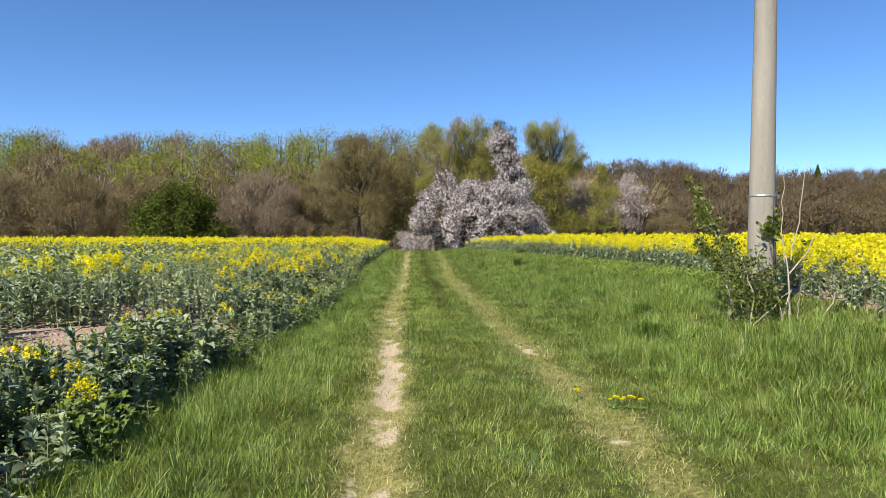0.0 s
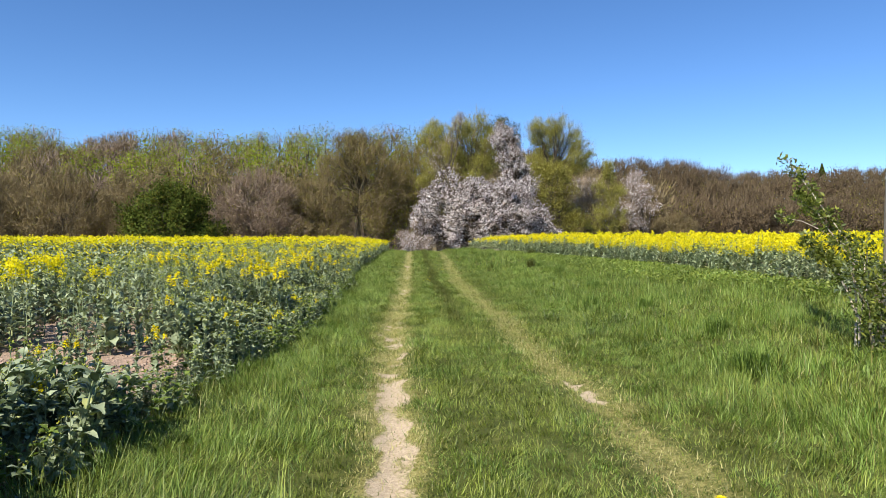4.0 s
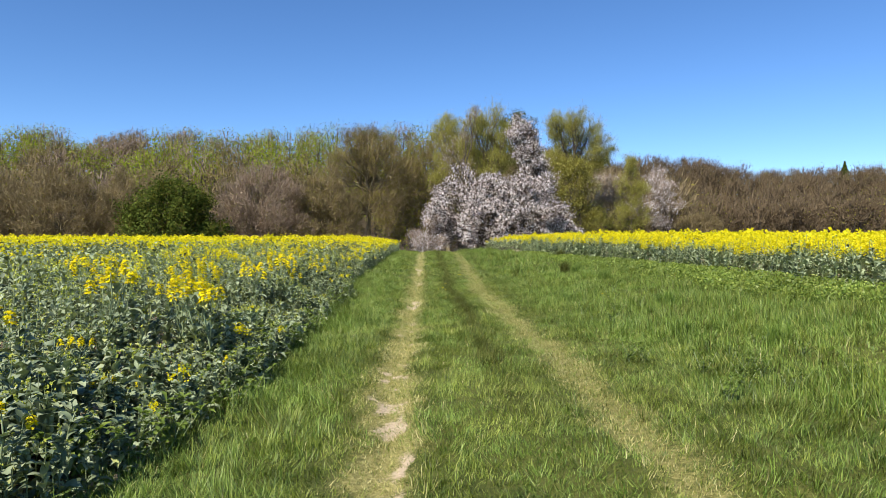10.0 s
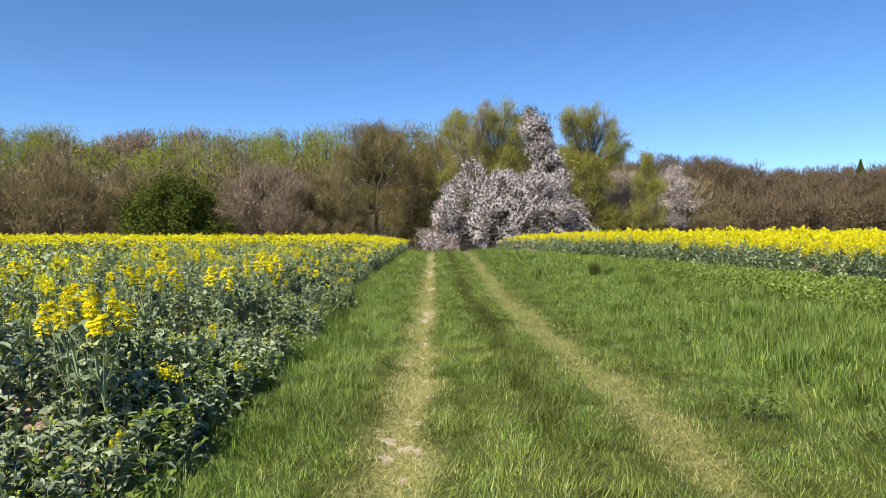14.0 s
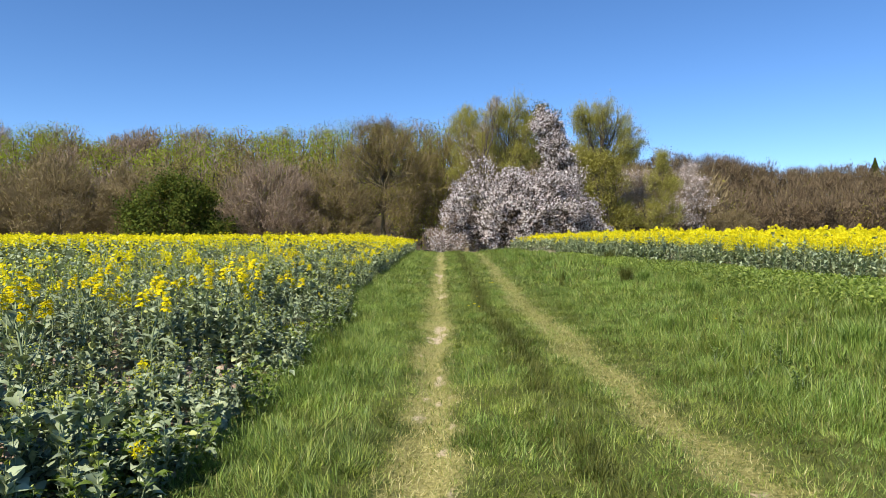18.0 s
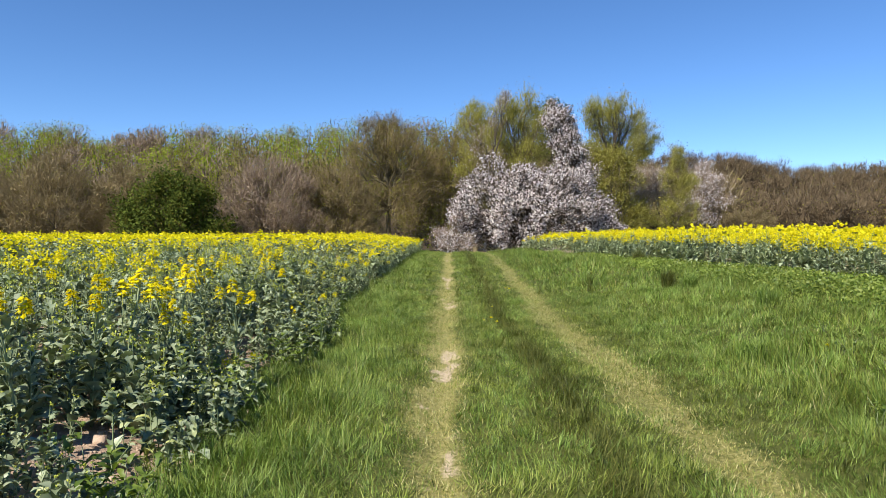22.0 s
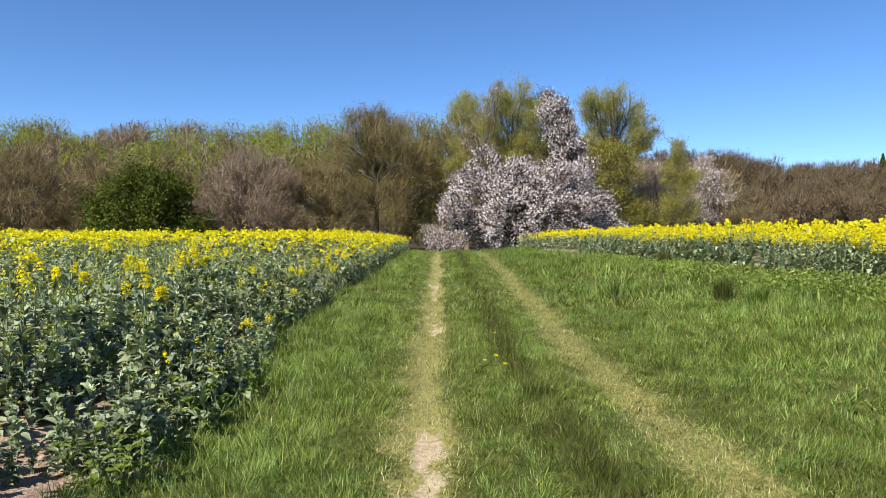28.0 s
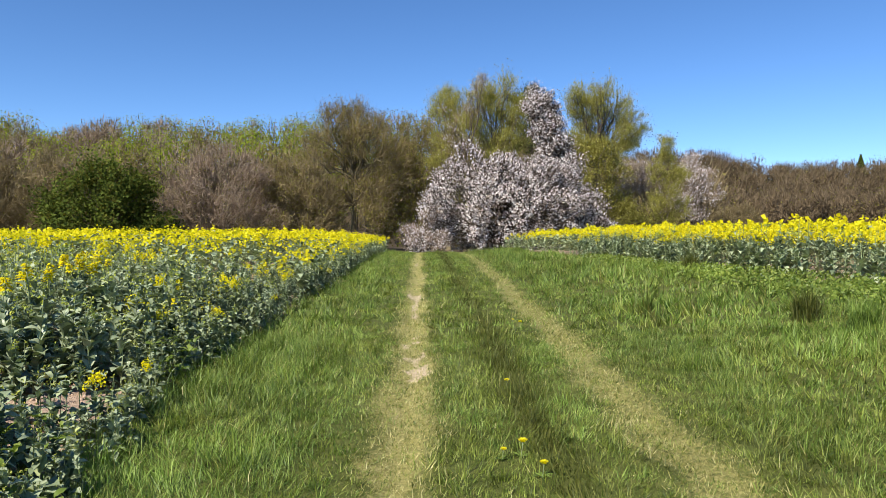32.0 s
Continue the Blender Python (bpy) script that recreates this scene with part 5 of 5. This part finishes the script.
    ivy = tagged(new("ivy"), "tuft of dark ivy leaves on the concrete pole", "ivy")
    ivy.location = (POLE_X + 0.04, POLE_Y - 0.24, POLE_Z + 1.42)
    bag = Bag()
    c = rng.normal(size=(120, 3)) * np.array([0.09, 0.03, 0.13])
    c[:, 1] = -np.abs(c[:, 1])
    cards(bag, c, 0.085, rng, 0, 0.0, 0.6)
    part("leaves", bag, ELDER, ivy)
    bag = Bag()
    tube(bag, bent((0.03, 0.02, -1.42), (0.02, 0.02, 0.1), 0, rng, 8, 0.02), np.linspace(0.008, 0.004, 8), 5)
    part("vine", bag, BARK, ivy)


pole_bush()

# ---- small things by the lane ----


def dandelion(x, y, size=1.0, seed=0):
    rng = np.random.default_rng(seed)
    root = tagged(new("dandelion"), "yellow dandelion flowering in the grass", "flower", "dandelions in the lane")
    root.location = (x, y, float(land(x, y)))
    h = 0.065 * size
    bag = Bag()
    tube(bag, bent((0, 0, -0.01), (0.01, -0.005, h), 0, rng, 4, 0.03), [0.003] * 4, 5)
    part("stem", bag, RAPESTEM, root)
    n = 46
    a = np.arange(n) * 2.4
    r = 0.016 * size * np.sqrt((np.arange(n) + 0.5) / n)
    d = np.stack([np.cos(a), np.sin(a), 0.8 + 0 * a], 1)
    c = np.array([0.01, -0.005, h]) + np.stack([np.cos(a) * r, np.sin(a) * r, 0.010 * size - r * 0.45], 1)
    v, f = diamonds(c, unit(d), unit(np.cross(d, np.array([0, 0, 1.0]))), np.full(n, 0.02 * size), np.full(n, 0.007 * size))
    part("flower", Bag().put(v, f), DANDELION, root, "bright yellow flower head")
    bag = Bag()
    for i in range(7):
        v, f = leaf_mesh(0.075, 0.02, 0.9, rng)
        bag.put(turn_z(v, i * 0.9, 0.35), f)
    part("foliage", bag, LUSH, root, smooth_faces=True)


for i, (dx, dy) in enumerate(((1.88, 6.12), (1.93, 6.08), (2.02, 5.97), (1.97, 6.05), (2.06, 6.00), (1.90, 6.02), (2.0, 6.10), (2.10, 5.92), (1.66, 6.50), (1.70, 6.58), (0.76, 26.68), (0.69, 27.05), (0.555, 27.0), (0.85, 28.95), (1.55, 32.5), (1.50, 32.9), (4.4, 23.3))):
    dandelion(dx, dy, 1.15 + 0.25 * (i % 3), i)


def tussock(x, y, height, seed):
    rng = np.random.default_rng(seed)
    bag = Bag()
    n = 420
    r, a = 0.16 * np.sqrt(rng.uniform(size=n)), rng.uniform(0, 6.28, n)
    blades(bag, x + r * np.cos(a), y + r * np.sin(a), height * rng.uniform(0.6, 1.1, n), 0.008, rng, np.zeros(n, int), 0.5, 2)
    root = tagged(new("grass_tussock"), "dense dark tussock of long grass on the bank", "grass", "tussocks on the bank")
    root.location = (x, y, float(land(x, y)))
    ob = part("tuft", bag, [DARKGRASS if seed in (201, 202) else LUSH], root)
    ob.matrix_parent_inverse = Matrix.Translation((-x, -y, -float(land(x, y))))


for i, (tx, ty, th) in enumerate(((5.3, 31.5, 0.5), (6.6, 38.4, 0.6), (3.65, 9.9, 0.42), (4.4, 12.3, 0.36), (3.9, 17.2, 0.36), (4.9, 20.5, 0.4), (3.6, 23.5, 0.3), (5.5, 27.0, 0.4), (5.5, 30.6, 0.45), (4.6, 15.8, 0.36))):
    tussock(tx, ty, th, 201 + i)


def weed(x, y, size, seed, leaf=WEED, label="low bright green leafy weed at the crop's edge", group="weeds at the field's edge"):
    rng = np.random.default_rng(seed)
    root = tagged(new("weed"), label, "weed", group)
    root.location = (x, y, float(land(x, y)))
    for i in range(3):
        bag = Bag()
        a = i * 2.1 + rng.uniform(-0.4, 0.4)
        e = np.array([math.cos(a) * 0.14, math.sin(a) * 0.14, 0.24]) * size
        line = bent((0, 0, -0.01), e, 0.02, rng, 5, 0.03)
        tube(bag, line, np.linspace(0.004, 0.002, 5), 4, 1)
        for j in range(16):
            v, f = leaf_mesh(rng.uniform(0.04, 0.085) * size, 0.028 * size, 1.0, rng)
            k = line[rng.integers(1, 5)]
            bag.put(turn_z(v, rng.uniform(0, 6.28), rng.uniform(0, 0.7)) + k, f, 0)
        part("foliage", bag, [leaf, RAPESTEM], root, smooth_faces=True)


wr = np.random.default_rng(95)
for i in range(70):
    wy = wr.uniform(4.5, 30)
    weed(float(edge_left(wy)) + wr.uniform(-0.35, 0.25), wy, wr.uniform(0.9, 1.6), 300 + i)


for i in range(9):
    weed(-2.42 + wr.normal(0, 0.16), 5.0 + wr.normal(0, 0.2), wr.uniform(0.9, 1.3), 380 + i)


for i in range(26):
    gx, gy = ((3.6, 14.7), (3.3, 19.6), (4.6, 22.4))[0 if i < 16 else 1 + i % 2]
    weed(gx + wr.normal(0, 0.45), gy + wr.normal(0, 0.9), wr.uniform(0.6, 1.1), 400 + i, WEED, "low green leafy weed in the grass bank", "weeds in the bank")


def clods():
    """Dry crumbs and clods on the bare soil."""
    rng = np.random.default_rng(96)
    ico = bmesh.new()
    bmesh.ops.create_cone(ico, cap_ends=True, cap_tris=True, segments=5, radius1=1.0, radius2=0.45, depth=1.3)
    bmesh.ops.triangulate(ico, faces=ico.faces[:])
    base = np.array([v.co[:] for v in ico.verts])
    tri = np.array([[v.index for v in f.verts] for f in ico.faces])
    ico.free()
    x, y = scatter(-6.5, -1.6, 4, 32, 105, rng)
    d = edge_left(y) - x
    q = (d > -0.12) & ((d < 0.9) | in_gap(x, y))
    x, y = x[q], y[q]
    n = len(x)
    s = rng.lognormal(-4.25, 0.55, n)
    shape = base[None] * rng.uniform(0.6, 1.25, (n, len(base), 1)) * (s[:, None, None] * np.array([1.2, 1.0, 0.7]))
    v = shape + np.stack([x, y, land(x, y) + s * 0.25], 1)[:, None]
    f = (tri[None] + (np.arange(n) * len(base))[:, None, None]).reshape(-1, 3)
    tagged(new("soil_clods", Bag().put(v.reshape(-1, 3), f).mesh("soil_clods", [CLOD])), "dry reddish clods of bare field soil", "soil", kind="stuff")


clods()


def weed_strip():
    """Low broad-leaved growth along the foot of the crop on the bank."""
    rng = np.random.default_rng(97)
    x, y = scatter(4.5, 9.2, 14, 46, 200, rng)
    d = edge_right(y) - x
    q = (d > -0.3) & (d < 0.5 + 1.4 * smooth(14, 22, y) * smooth(40, 30, y)) & (rng.uniform(size=len(x)) < 0.8)
    x, y = x[q], y[q]
    bag = Bag()
    for k in range(4):
        c = np.stack([x + rng.normal(0, 0.06, len(x)), y + rng.normal(0, 0.06, len(x)), land(x, y) + rng.uniform(0.03, 0.26, len(x))], 1)
        cards(bag, c, 0.06, rng, 0, 0.3, 0.6)
    tagged(new("weed_growth", bag.mesh("weed_growth", [WEED])), "low yellow-green weeds between grass and crop", "weeds", kind="stuff")


weed_strip()
